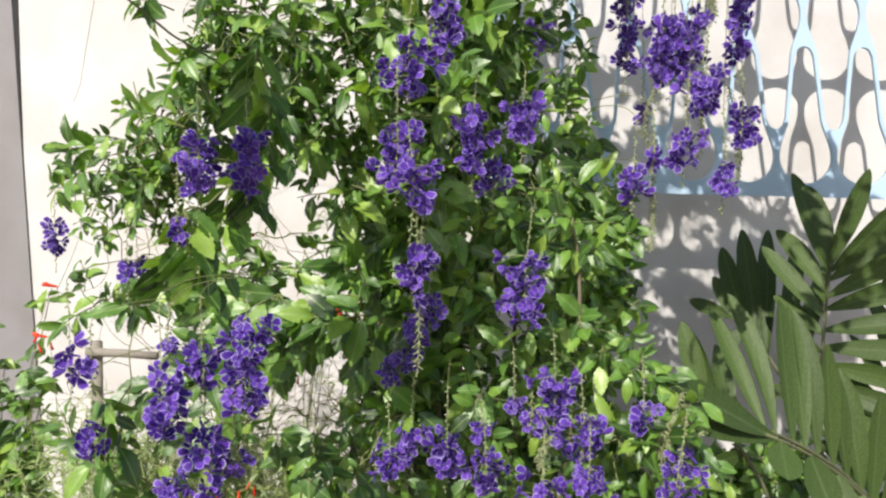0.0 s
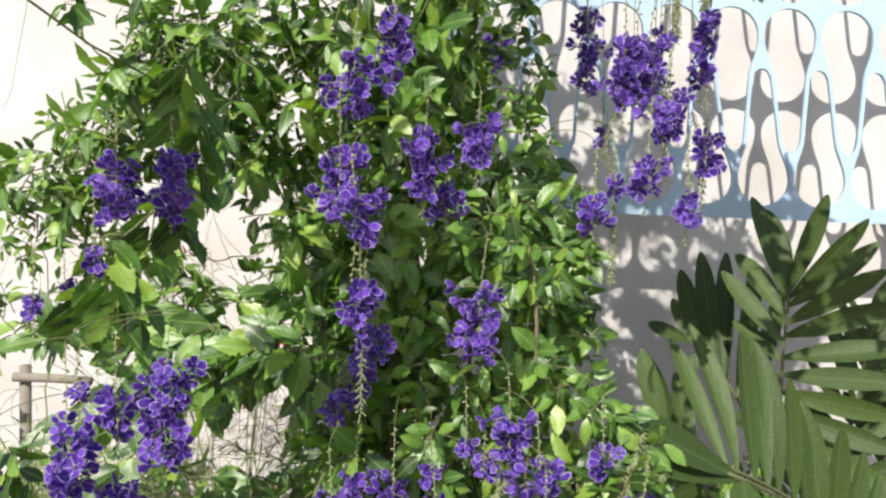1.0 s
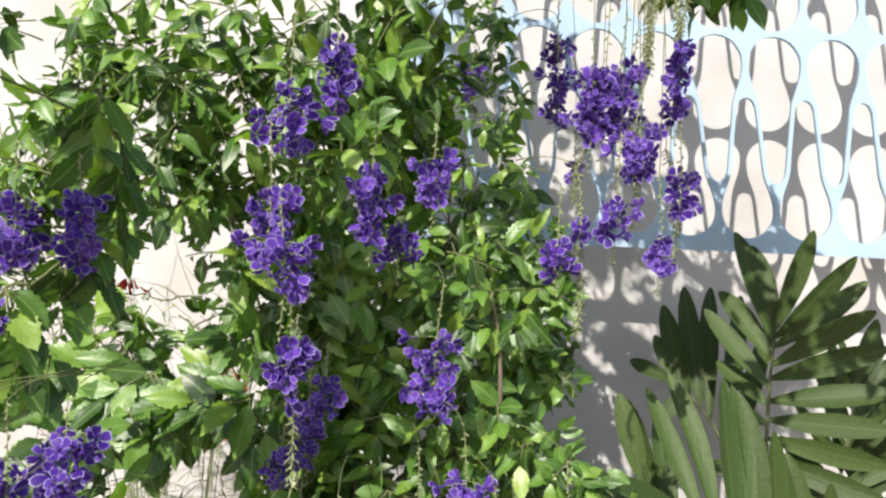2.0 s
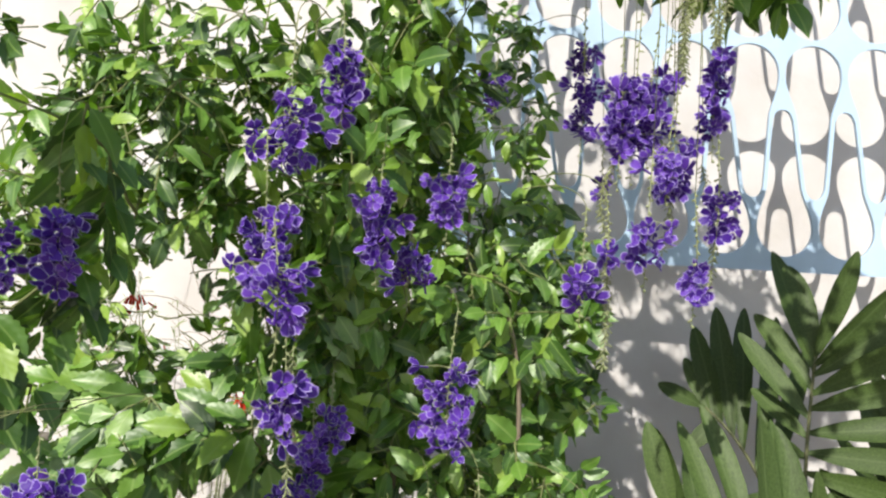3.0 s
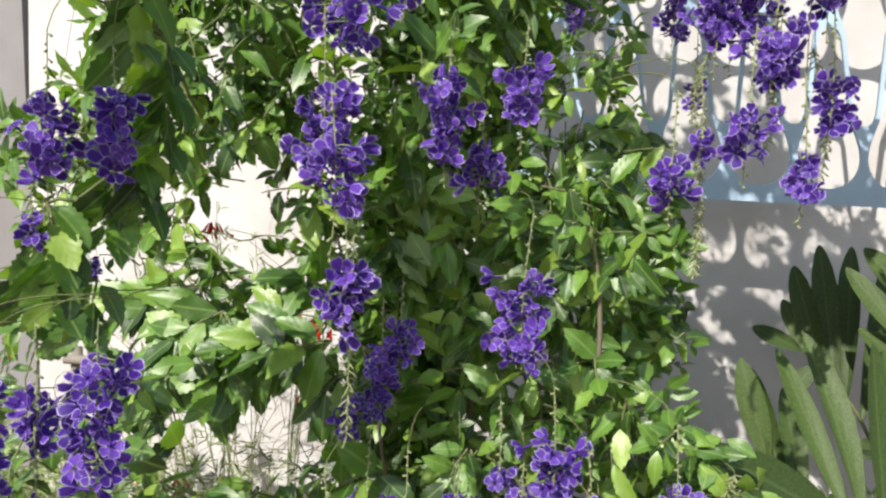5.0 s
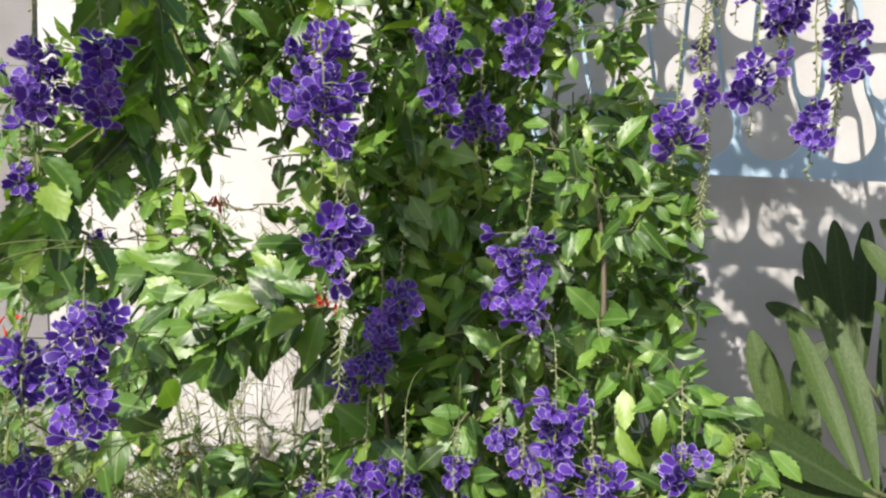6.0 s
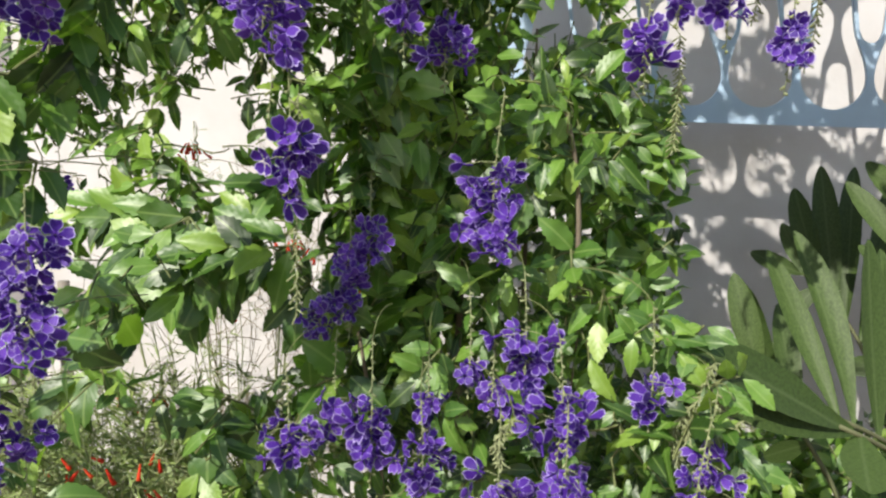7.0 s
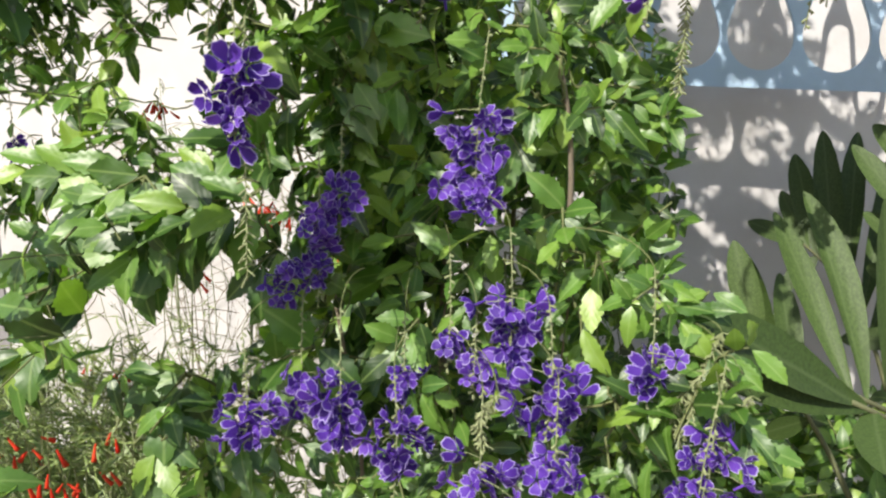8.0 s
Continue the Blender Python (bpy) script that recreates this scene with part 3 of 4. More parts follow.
# two woody shoots in front, with leaves at their ends
for a, b, c in (((0.267, 1.05, 1.18), (0.272, 1.04, 1.29), (0.246, 1.02, 1.365)), ((0.318, 0.99, 1.20), (0.357, 0.95, 1.165), (0.392, 0.92, 1.115))):
    t = Tubes(6)
    t.add(bent(a, b, c, 9), 0.0032, 0.0020)
    child("branch", t.mesh("branch", BARK), shrub)
for x, y, z, way in ((0.25, 1.02, 1.36, (-0.9, -0.3, 0.2)), (0.258, 1.03, 1.32, (-0.9, -0.3, -0.1)), (0.262, 1.03, 1.31, (0.7, -0.3, 0.3)), (0.33, 0.98, 1.19, (-0.2, -0.2, 0.9)),
                     (0.36, 0.95, 1.16, (0.4, -0.2, 0.9)), (0.375, 0.93, 1.135, (0.8, -0.2, 0.5)), (0.39, 0.92, 1.11, (-0.7, -0.2, -0.5)), (0.392, 0.92, 1.10, (0.5, -0.2, -0.6))):
    whorl(x, y, z, way, 0.032)
# the hanging sprig and the far edge, close to the grille
for x, z in ((0.27, 1.76), (0.3, 1.68), (0.33, 1.78), (0.34, 1.62), (0.28, 1.85)):
    clump(x - 0.04, 1.8, z, 0.045, 0.05, 0.042, 1.7, 0.03)
for x, z in ((0.40, 1.44), (0.42, 1.36), (0.44, 1.28), (0.45, 1.2), (0.44, 1.12), (0.42, 1.04), (0.4, 0.96)):
    clump(x, 1.7, z, 0.05, 0.06, 0.03, 1.1, 0.04)
for x, z in ((0.306, 1.626), (0.319, 1.689), (0.270, 1.744), (0.331, 1.582), (0.288, 1.823), (0.301, 1.880)):
    clump(x, 1.75, z, 0.035, 0.035, 0.04, 1.9, 0.03)
for x, y, z in ((0.13, 1.20, 1.694), (0.12, 1.18, 1.639), (0.17, 1.25, 1.693), (0.09, 1.15, 1.665), (0.14, 1.20, 1.736), (0.10, 1.15, 1.719), (0.18, 1.30, 1.777), (0.139, 1.2, 1.563), (0.122, 1.2, 1.541), (0.165, 1.25, 1.588), (0.185, 1.25, 1.53), (0.194, 1.25, 1.49), (0.1, 1.15, 1.58), (0.16, 1.22, 1.62)):
    clump(x, y, z, 0.034, 0.034, 0.042, 2.2, 0.04)
# the crown above, whose shade falls on the wall
for many, left, right, low, high, cover in ((42, -0.25, 0.5, 1.82, 1.93, 0.7), (14, 0.42, 0.62, 1.82, 1.9, 1.0), (9, 0.1, 0.36, 2.18, 2.27, 0.9), (9, 0.18, 0.33, 2.3, 2.48, 0.9), (14, 0.5, 0.78, 1.92, 2.0, 0.6), (30, 0.2, 0.7, 2.0, 2.13, 0.55), (14, -0.25, 0.17, 2.25, 2.75, 0.55)):
    for i in range(many):
        clump(random.uniform(left, right), random.uniform(1.1, 1.35), random.uniform(low, high), 0.09, 0.06, 0.048, cover, 0.06)
# front clumps added out of view, placed to shade the palm
for x, y, z in ((0.41, 0.7, 1.96), (0.48, 0.74, 1.92), (0.54, 0.75, 2.0), (0.6, 0.76, 1.93), (0.45, 0.76, 2.04), (0.58, 0.74, 2.07), (0.31, 0.6, 1.84), (0.38, 0.6, 1.86), (0.34, 0.62, 1.9), (0.64, 0.74, 1.93), (0.68, 0.78, 1.98), (0.72, 0.76, 1.9), (0.63, 0.8, 1.86)):
    clump(x, y, z, 0.06, 0.05, 0.048, 1.3, 0.05)
for x, y, z in ((0.31, 1.02, 2.0), (0.35, 1.05, 1.97), (0.39, 1.08, 1.95), (0.36, 1.0, 2.03), (0.41, 1.03, 2.0), (0.44, 1.1, 1.95), (0.33, 1.1, 1.93)):
    clump(x, y, z, 0.05, 0.035, 0.048, 1.7, 0.04)
for i in range(80):
    clump(random.uniform(0.2, 0.64), random.uniform(1.47, 1.53), random.uniform(1.885, 2.03), 0.035, 0.03, 0.03, 1.5, 0.03)
    clump(random.uniform(0.14, 0.66), random.uniform(1.16, 1.24), random.uniform(1.88, 2.13), 0.04, 0.035, 0.03, 0.45, 0.04)
# more unseen clumps, added to darken the palm leaflets by the wall
for i in range(14):
    clump(random.uniform(0.16, 0.38), random.uniform(0.72, 0.78), random.uniform(2.11, 2.33), 0.05, 0.045, 0.048, 1.6, 0.04)
# a leafy branch added out of view over the path, to shade the shrub's heart
for i in range(13):
    for x in (-0.203, -0.233):
        clump(x + random.uniform(-0.008, 0.008), 0.5, 1.615 + 0.03 * i, 0.032, 0.028, 0.05, 4.0, 0.025)
# the branch ends from which the front flowers hang
for x, y, z in ((0.34, 0.97, 1.95), (0.40, 0.98, 1.93), (0.2, 0.92, 1.93), (0.15, 0.95, 1.9), (0.25, 0.95, 1.84)):
    clump(x, y, z, 0.045, 0.03, 0.042, 3.0, 0.04)
# large drooping leaves of the near branch, edge on to the sun
for x, z in ((-0.109, 1.502), (-0.111, 1.464), (-0.128, 1.419), (-0.149, 1.396), (-0.189, 1.367), (-0.164, 1.336), (-0.209, 1.324), (-0.159, 1.304), (-0.107, 1.537)):
    whorl(x, random.uniform(0.81, 0.86), z, (random.uniform(-0.3, 0.3), -0.2, -0.9), 0.047, (0.85, -0.42, -0.05), 4)
# low and dark, between the shrub and the palm
for i in range(40):
    clump(random.uniform(0.25, 0.75), random.uniform(1.25, 1.75), random.uniform(0.35, 0.86), 0.07, 0.06, 0.042, 1.3, 0.06)
for i in range(34):
    clump(random.uniform(0.45, 1.1), random.uniform(1.55, 1.95), random.uniform(0.25, 0.84), 0.07, 0.06, 0.045, 1.6, 0.05)
for i in range(34):
    clump(random.uniform(0.42, 0.8), random.uniform(1.3, 1.42), random.uniform(0.5, 0.86), 0.06, 0.05, 0.045, 1.8, 0.05)
for i in range(22):
    clump(random.uniform(0.52, 0.86), random.uniform(1.5, 1.65), random.uniform(0.6, 0.86), 0.05, 0.045, 0.042, 2.0, 0.04)
# the thick mass at the back of the shrub
for i in range(64):
    z = 0.45 + 1.05 * (i + random.random()) / 64
    clump(random.uniform(-0.1, 0.36), random.uniform(1.56, 1.72), z, 0.07, 0.05, 0.05, 2.2, 0.05)
# deep inside
for i in range(120):
    z = random.uniform(0.55, 1.72)
    x = random.uniform(-0.06, 0.4 if z < 1.38 else 0.14)
    clump(x, random.uniform(1.24 if x > 0.1 else 1.4, 1.55), z, 0.065, 0.065, 0.042, 1.3, 0.06)

child("leaves", joined("leaves", BLADES + COARSE, FAR, LEAVES), shrub)["kind"] = "stuff"
LEAF_MESHES = [mesh_of("leaf", v, f, LEAF, u) for v, u, f in BLADES]
for k, m in NEAR:
    child("leaf", LEAF_MESHES[k], shrub, m)


# ---- violet flower clusters ----
def floret(cup, ragged):
    """Five ruffled petals with a pale rim round a short tube, facing +z, of radius 1."""
    verts, uvs, faces = [], [], []
    rnd = random.Random(ragged)
    for k in range(5):
        a = 2 * math.pi * k / 5 + rnd.uniform(-0.1, 0.1)
        size = rnd.uniform(0.85, 1.1)
        lift = cup + rnd.uniform(-0.3, 0.3)
        start = len(verts)
        rim = [(0.12, 0.0), (0.34, -0.2), (0.58, -0.4), (0.82, -0.42), (0.98, -0.25), (0.94, 0.0), (0.99, 0.25), (0.83, 0.42), (0.58, 0.4), (0.34, 0.2)]
        for j, (r, w) in enumerate([(0.6, 0.0)] + rim):
            h = lift * r * r + (-0.06 if j == 0 else 0.09 * math.sin(2.6 * j + 5 * ragged + k) * r + 0.05)
            verts.append((size * (r * math.cos(a) - w * math.sin(a)), size * (r * math.sin(a) + w * math.cos(a)), h))
            uvs.append((0.0 if j == 0 else 0.55 if j == 1 else 1.0, r))
        for i in range(1, 11):
            faces.append((start, start + i, start + i % 10 + 1))
    start = len(verts)
    for z, r in ((0.02, 0.14), (-0.9, 0.1)):
        for i in range(5):
            a = 2 * math.pi * i / 5
            verts.append((r * math.cos(a), r * math.sin(a), z))
            uvs.append((0.3, 0))
    for i in range(5):
        faces.append((start + i, start + (i + 1) % 5, start + 5 + (i + 1) % 5, start + 5 + i))
    return mesh_of("flower", verts, faces, VIOLET, uvs)


FLORETS = [floret(c, i) for i, c in enumerate((0.35, 0.9, 0.1, 1.3, -0.3, 0.6))]


def stalk_tubes(x, y, top, foot, sway, budded, beard=1.0):
    """A drooping stalk lined with narrow green calyces, on a thin twig from the nearest branch."""
    t = Tubes(4)
    here = Vector((x, y, top))
    root = min(SPINE, key=lambda p: 2 * math.hypot(p.x - x, p.y - y) + 0.5 * abs(p.z - top) + (0.5 if p.z < top - 0.01 else 0.0))
    if x > 0.33 and top > 1.4:
        root = Vector((x * 0.9 + random.uniform(-0.05, 0.05), y + random.uniform(0.08, 0.2), 2.0))
    elif (root - here).length > 0.09 or root.z < top - 0.02:
        root = here + Vector((0.25 * (0.1 - x), 0.07, 0.015))
    crest = Vector((x + 0.2 * (root.x - x), y + 0.2 * (root.y - y), max(root.z, top) + 0.01))
    twigs.add(bent(root, crest, here, 8), 0.0006, 0.0004)
    pts = [Vector((x + sway * math.sin(2.5 * i / 9), y + 0.3 * sway * math.cos(3 * i / 9), top + (foot - top) * i / 9)) for i in range(10)]
    t.add(pts, 0.0006, 0.0004)
    for i in range(budded):
        p = pts[0].lerp(pts[-1], (i + 0.5) / budded)
        p.x = x + sway * math.sin(2.5 * (i + 0.5) / budded)
        a = i * 2.4
        out = Vector((math.cos(a), math.sin(a), random.uniform(-1.2, -0.1))).normalized()
        far = beard * random.uniform(0.0028, 0.0048)
        t.add([p, p + out * far * 0.4, p + out * far + Vector((0, 0, -0.1 * far))], 0.0005, 0.0012 / beard)
    return t


def raceme(x, y, top, length, width):
    """A hanging cluster of open flowers on its stalk, some of them on long pedicels."""
    chance = random.Random("%.3f %.3f %.3f" % (x, y, top))
    sway = chance.uniform(-0.006, 0.006)
    stalk = stalk_tubes(x, y, top + chance.uniform(0.03, 0.07), top - length - chance.uniform(0.006, 0.036), sway, 24)
    n = int(min(44, max(4, 4.6 * (width + 0.004) * (length + 0.004) / 0.00026)))
    lobes = [chance.uniform(0.5, 1.3) for _ in range(6)]
    places = []
    for i in range(n):
        s = (i + chance.random()) / n
        a = i * 2.399 + chance.uniform(-0.5, 0.5)
        bulge = 0.55 + 0.45 * math.sin(math.pi * min(1, 0.25 + 0.75 * s))
        out = Vector((math.cos(a), math.sin(a), chance.uniform(-0.45, 0.5))).normalized()
        r = width * bulge * lobes[int(s * 3) % 3 * 2 + int(out.x > 0)] * chance.uniform(0.4, 0.98)
        stray = chance.random() < 0.16
        if stray:
            r = width * chance.uniform(0.95, 1.3) + 0.002
        p = Vector((x + sway + out.x * r, y + out.y * r, top - length * s + chance.uniform(-0.004, 0.004)))
        core = Vector((x + sway * s, y, p.z + chance.uniform(0.0, 0.008)))
        if stray or i % 3 == 0:
            stalk.add([core, core.lerp(p, 0.55) + Vector((0, 0, 0.0015)), p], 0.0004, 0.0003)
        face = out + Vector((chance.gauss(0, 0.7), chance.gauss(0, 0.7), chance.gauss(0.1, 0.7)))
        places.append(pose_of(p, face.orthogonal(), face, chance.uniform(0.0074, 0.0108)) @ Matrix.Rotation(chance.uniform(0, 6.28), 4, "Z"))
    cluster = child("flower_spike", stalk.mesh("flower_spike", STALK), shrub, None, "drooping cluster of violet flowers with pale rims")
    for m in places:
        child("flower", FLORETS[chance.randrange(6)], cluster, m)


raceme(-0.155, 0.774, 1.443, 0.053, 0.017)
raceme(-0.108, 0.779, 1.449, 0.059, 0.019)
raceme(0.057, 0.764, 1.425, 0.048, 0.015)
raceme(0.040, 0.799, 1.462, 0.06, 0.018)
raceme(0.052, 0.832, 1.553, 0.057, 0.021)
raceme(0.080, 0.867, 1.604, 0.057, 0.016)
raceme(0.120, 0.895, 1.490, 0.069, 0.017)
raceme(0.144, 0.943, 1.433, 0.038, 0.019)
raceme(0.178, 0.963, 1.504, 0.042, 0.023)
raceme(0.063, 0.785, 1.335, 0.045, 0.015)
raceme(0.193, 0.967, 1.311, 0.078, 0.024)
raceme(0.046, 1.006, 1.23, 0.072, 0.015)
raceme(-0.095, 0.744, 1.264, 0.088, 0.021)
raceme(0.220, 0.912, 1.177, 0.048, 0.022)
raceme(0.198, 0.920, 1.130, 0.024, 0.015)
raceme(0.251, 0.886, 1.132, 0.044, 0.024)
raceme(0.027, 0.880, 1.092, 0.032, 0.018)
raceme(0.096, 0.902, 1.102, 0.046, 0.020)
raceme(0.141, 0.889, 1.087, 0.045, 0.018)
raceme(0.322, 0.895, 1.146, 0.024, 0.018)
raceme(-0.163, 0.700, 1.227, 0.065, 0.016)
raceme(-0.164, 0.730, 1.244, 0.007, 0.004)
raceme(-0.140, 0.740, 1.236, 0.039, 0.013)
raceme(-0.134, 0.730, 1.162, 0.048, 0.017)
raceme(-0.110, 0.750, 1.126, 0.021, 0.012)
raceme(-0.165, 0.730, 1.102, 0.036, 0.013)
raceme(-0.126, 0.730, 1.104, 0.022, 0.010)
raceme(-0.227, 0.700, 1.173, 0.035, 0.011)
raceme(-0.283, 0.755, 1.231, 0.040, 0.006)
raceme(-0.261, 0.760, 1.213, 0.008, 0.004)
raceme(-0.187, 0.800, 1.361, 0.023, 0.004)
raceme(-0.221, 0.760, 1.310, 0.006, 0.004)
raceme(0.329, 1.150, 1.644, 0.077, 0.015)
raceme(0.358, 0.980, 1.613, 0.079, 0.030)
raceme(0.395, 1.000, 1.623, 0.024, 0.010)
raceme(0.390, 0.950, 1.546, 0.052, 0.020)
raceme(0.430, 0.950, 1.635, 0.079, 0.013)
raceme(0.431, 0.950, 1.504, 0.047, 0.014)
raceme(0.363, 0.920, 1.469, 0.040, 0.016)
raceme(0.404, 0.920, 1.433, 0.035, 0.012)
raceme(0.319, 0.900, 1.448, 0.020, 0.004)
raceme(0.302, 0.900, 1.426, 0.032, 0.013)
raceme(0.370, 1.200, 1.529, 0.031, 0.007)
raceme(0.340, 0.970, 1.602, 0.069, 0.016)
raceme(0.377, 0.980, 1.601, 0.047, 0.014)
raceme(0.385, 0.940, 1.535, 0.039, 0.013)
raceme(0.051, 0.950, 1.092, 0.035, 0.016)
raceme(0.260, 0.860, 1.086, 0.032, 0.019)
raceme(0.209, 0.860, 1.067, 0.022, 0.022)
raceme(0.372, 0.880, 1.097, 0.027, 0.019)
raceme(0.137, 0.950, 1.100, 0.021, 0.014)
raceme(0.174, 0.930, 1.142, 0.014, 0.010)
raceme(0.336, 1.200, 1.695, 0.036, 0.018)
raceme(0.362, 0.850, 1.076, 0.018, 0.015)
raceme(-0.532, 1.150, 1.322, 0.043, 0.015)
raceme(-0.480, 1.300, 1.247, 0.024, 0.012)
raceme(0.243, 1.600, 1.734, 0.060, 0.021)
raceme(0.021, 1.000, 1.174, 0.037, 0.015)
raceme(0.064, 1.015, 1.245, 0.03, 0.015)

for x, y, top, foot in ((0.40, 1.0, 1.72, 1.62), (0.43, 1.02, 1.74, 1.60), (0.45, 1.0, 1.7, 1.6), (0.36, 1.0, 1.56, 1.45),
                        (0.41, 0.96, 1.7, 1.61), (0.07, 0.79, 1.36, 1.21), 
                        (0.42, 1.05, 1.75, 1.62), (0.445, 0.99, 1.73, 1.64),
                        (0.380, 0.93, 1.159, 1.101), (0.390, 0.92, 1.139, 1.071), (0.364, 0.90, 1.140, 1.078), (0.338, 0.90, 1.142, 1.090), (0.219, 0.88, 1.115, 1.072), (0.406, 0.93, 1.113, 1.063),
                        (0.39, 1.0, 1.56, 1.44), (0.425, 0.97, 1.53, 1.40), (0.33, 0.93, 1.42, 1.33)):
    child("flower_stalk", stalk_tubes(x, y, top, foot, random.uniform(-0.03, 0.03), 84, 1.7).mesh("flower_stalk", STALK), shrub, None, "thin pale green stalk lined with buds")

child("twig_tangle", twigs.mesh("twig_tangle", TWIG), shrub)["kind"] = "stuff"

# ---- cardboard palm ----
palm = thing("cardboard_palm", (0.82, 1.42, 0), "low cycad with stiff olive green paddle leaflets", "palm")
PADDLE = ((0.0, 0.16), (0.08, 0.36), (0.2, 0.62), (0.36, 0.88), (0.52, 1.0), (0.68, 0.96), (0.82, 0.78), (0.92, 0.5), (0.975, 0.26), (1.0, 0.04))
PADDLES = [strap(PADDLE, c, f, r, w) for c, f, r, w in ((0.08, 0.3, 0.24, 0.2), (0.16, 0.4, 0.24, -0.3), (-0.04, 0.25, 0.24, 0.1))]
PADDLE_MESHES = [mesh_of("leaflet", v, f, ZAMIA, u) for v, u, f in PADDLES]
t = Tubes(10)
t.add([(0.82, 1.42, 0), (0.82, 1.42, 0.2), (0.82, 1.42, 0.42), (0.82, 1.42, 0.5)], 0.09, 0.05)
child("trunk", t.mesh("trunk", BARK), palm)


def leaflet(rachis, p, tip, broad, face, which):
    """One stiff paddle from p on the rachis to its tip, with its upper side towards face."""
    go = Vector(tip) - p
    size = go.length
    m = pose_of(p, go, Vector(face), size) @ Matrix.Diagonal((1, broad / (0.24 * size), 1, 1))
    child("leaflet", PADDLE_MESHES[which % 3], rachis, m)


def bearing(base, bend, tip, face, leaflets):
    """A rachis with single leaflets: each by its place along the rachis, its tip and its breadth."""
    pts = bent(base, bend, tip, 24)
    t = Tubes(6)
    t.add(pts, 0.006, 0.0025)
    rachis = child("frond", t.mesh("frond", RACHIS), palm)
    for i, (s, end, broad) in enumerate(leaflets):
        k = min(22, int(s * 23))
        up = Vector(face) + Vector([random.gauss(0, 0.16) for _ in range(3)])
        leaflet(rachis, pts[k].lerp(pts[k + 1], s * 23 - k), end, broad, up, i)


def frond(base, bend, tip, count, first, long, rows, broad=1.0):
    """A rachis with rows of leaflets: each row has its way at the foot and at the tip, and the way its upper side looks."""
    pts = bent(base, bend, tip, 24)
    t = Tubes(6)
    t.add(pts, 0.006, 0.0025)
    rachis = child("frond", t.mesh("frond", RACHIS), palm)
    for low, high, face, scale in rows:
        low, high, face = Vector(low).normalized(), Vector(high).normalized(), Vector(face).normalized()
        for i in range(count):
            u = (i + random.uniform(-0.12, 0.12)) / (count - 1)
            s = min(0.999, max(0, first + (1 - first) * u))
            k = min(22, int(s * 23))
            p = pts[k].lerp(pts[k + 1], s * 23 - k)
            go = low.lerp(high, min(1, max(0, u))) + Vector([random.gauss(0, 0.05) for _ in range(3)])
            up = face + Vector([random.gauss(0, 0.26) for _ in range(3)])
            size = long * scale * (0.82 + 0.22 * math.sin(math.pi * min(1, 0.2 + 0.65 * u))) * random.uniform(0.94, 1.05)
            child("leaflet", PADDLE_MESHES[random.randrange(3)], rachis, pose_of(p, go, up, size) @ Matrix.Diagonal((1, broad, broad, 1)))


# the frond before the others, its leaflets upright in the sun, its end turned down
bearing((0.86, 1.40, 0.45), (0.98, 1.32, 0.86), (0.516, 1.035, 1.084), (0.22, -1.0, 0.0),
        [(0.99, (0.475, 1.15, 1.232), 0.026), (0.97, (0.513, 1.13, 1.26), 0.027), (0.93, (0.562, 1.13, 1.244), 0.034), (0.90, (0.600, 1.16, 1.235), 0.034), (0.87, (0.612, 1.14, 1.228), 0.032),
         (0.82, (0.640, 1.14, 1.18), 0.034), (0.77, (0.664, 1.16, 1.16), 0.036), (0.71, (0.705, 1.19, 1.125), 0.036), (0.65, (0.764, 1.21, 1.088), 0.037), (0.58, (0.838, 1.25, 1.032), 0.037), (0.5, (0.90, 1.28, 0.98), 0.036)])
bearing((0.86, 1.39, 0.44), (0.98, 1.31, 0.85), (0.522, 1.03, 1.076), (-0.3, -0.75, 0.65),
        [(1.0, (0.372, 0.975, 1.166), 0.048), (0.98, (0.388, 0.985, 1.122), 0.048), (0.97, (0.536, 0.985, 1.03), 0.046), (0.90, (0.605, 1.0, 0.985), 0.044), (0.82, (0.66, 1.05, 0.92), 0.044), (0.73, (0.72, 1.10, 0.86), 0.044)])
# the tall frond, leaflets spread to both sides
bearing((0.86, 1.44, 0.45), (0.76, 1.43, 0.86), (0.812, 1.50, 1.262), (0.05, -1.0, 0.25),
        [(0.97, (0.757, 1.56, 1.442), 0.046), (0.99, (0.785, 1.55, 1.42), 0.042), (1.0, (0.866, 1.50, 1.447), 0.042), (0.98, (0.922, 1.44, 1.402), 0.038), (0.96, (0.932, 1.42, 1.358), 0.038), (0.92, (0.934, 1.40, 1.316), 0.040),
         (0.89, (0.948, 1.38, 1.256), 0.042), (0.84, (0.955, 1.36, 1.19), 0.042), (0.80, (0.955, 1.36, 1.12), 0.042), (0.76, (0.955, 1.36, 1.058), 0.042), (0.72, (0.94, 1.34, 1.0), 0.042), (0.66, (0.94, 1.32, 0.94), 0.042), (0.6, (0.93, 1.31, 0.88), 0.042),
         (0.93, (0.741, 1.58, 1.332), 0.040), (0.87, (0.705, 1.57, 1.283), 0.038), (0.83, (0.735, 1.57, 1.19), 0.034), (0.79, (0.735, 1.54, 1.11), 0.034), (0.7, (0.70, 1.5, 1.0), 0.034)])
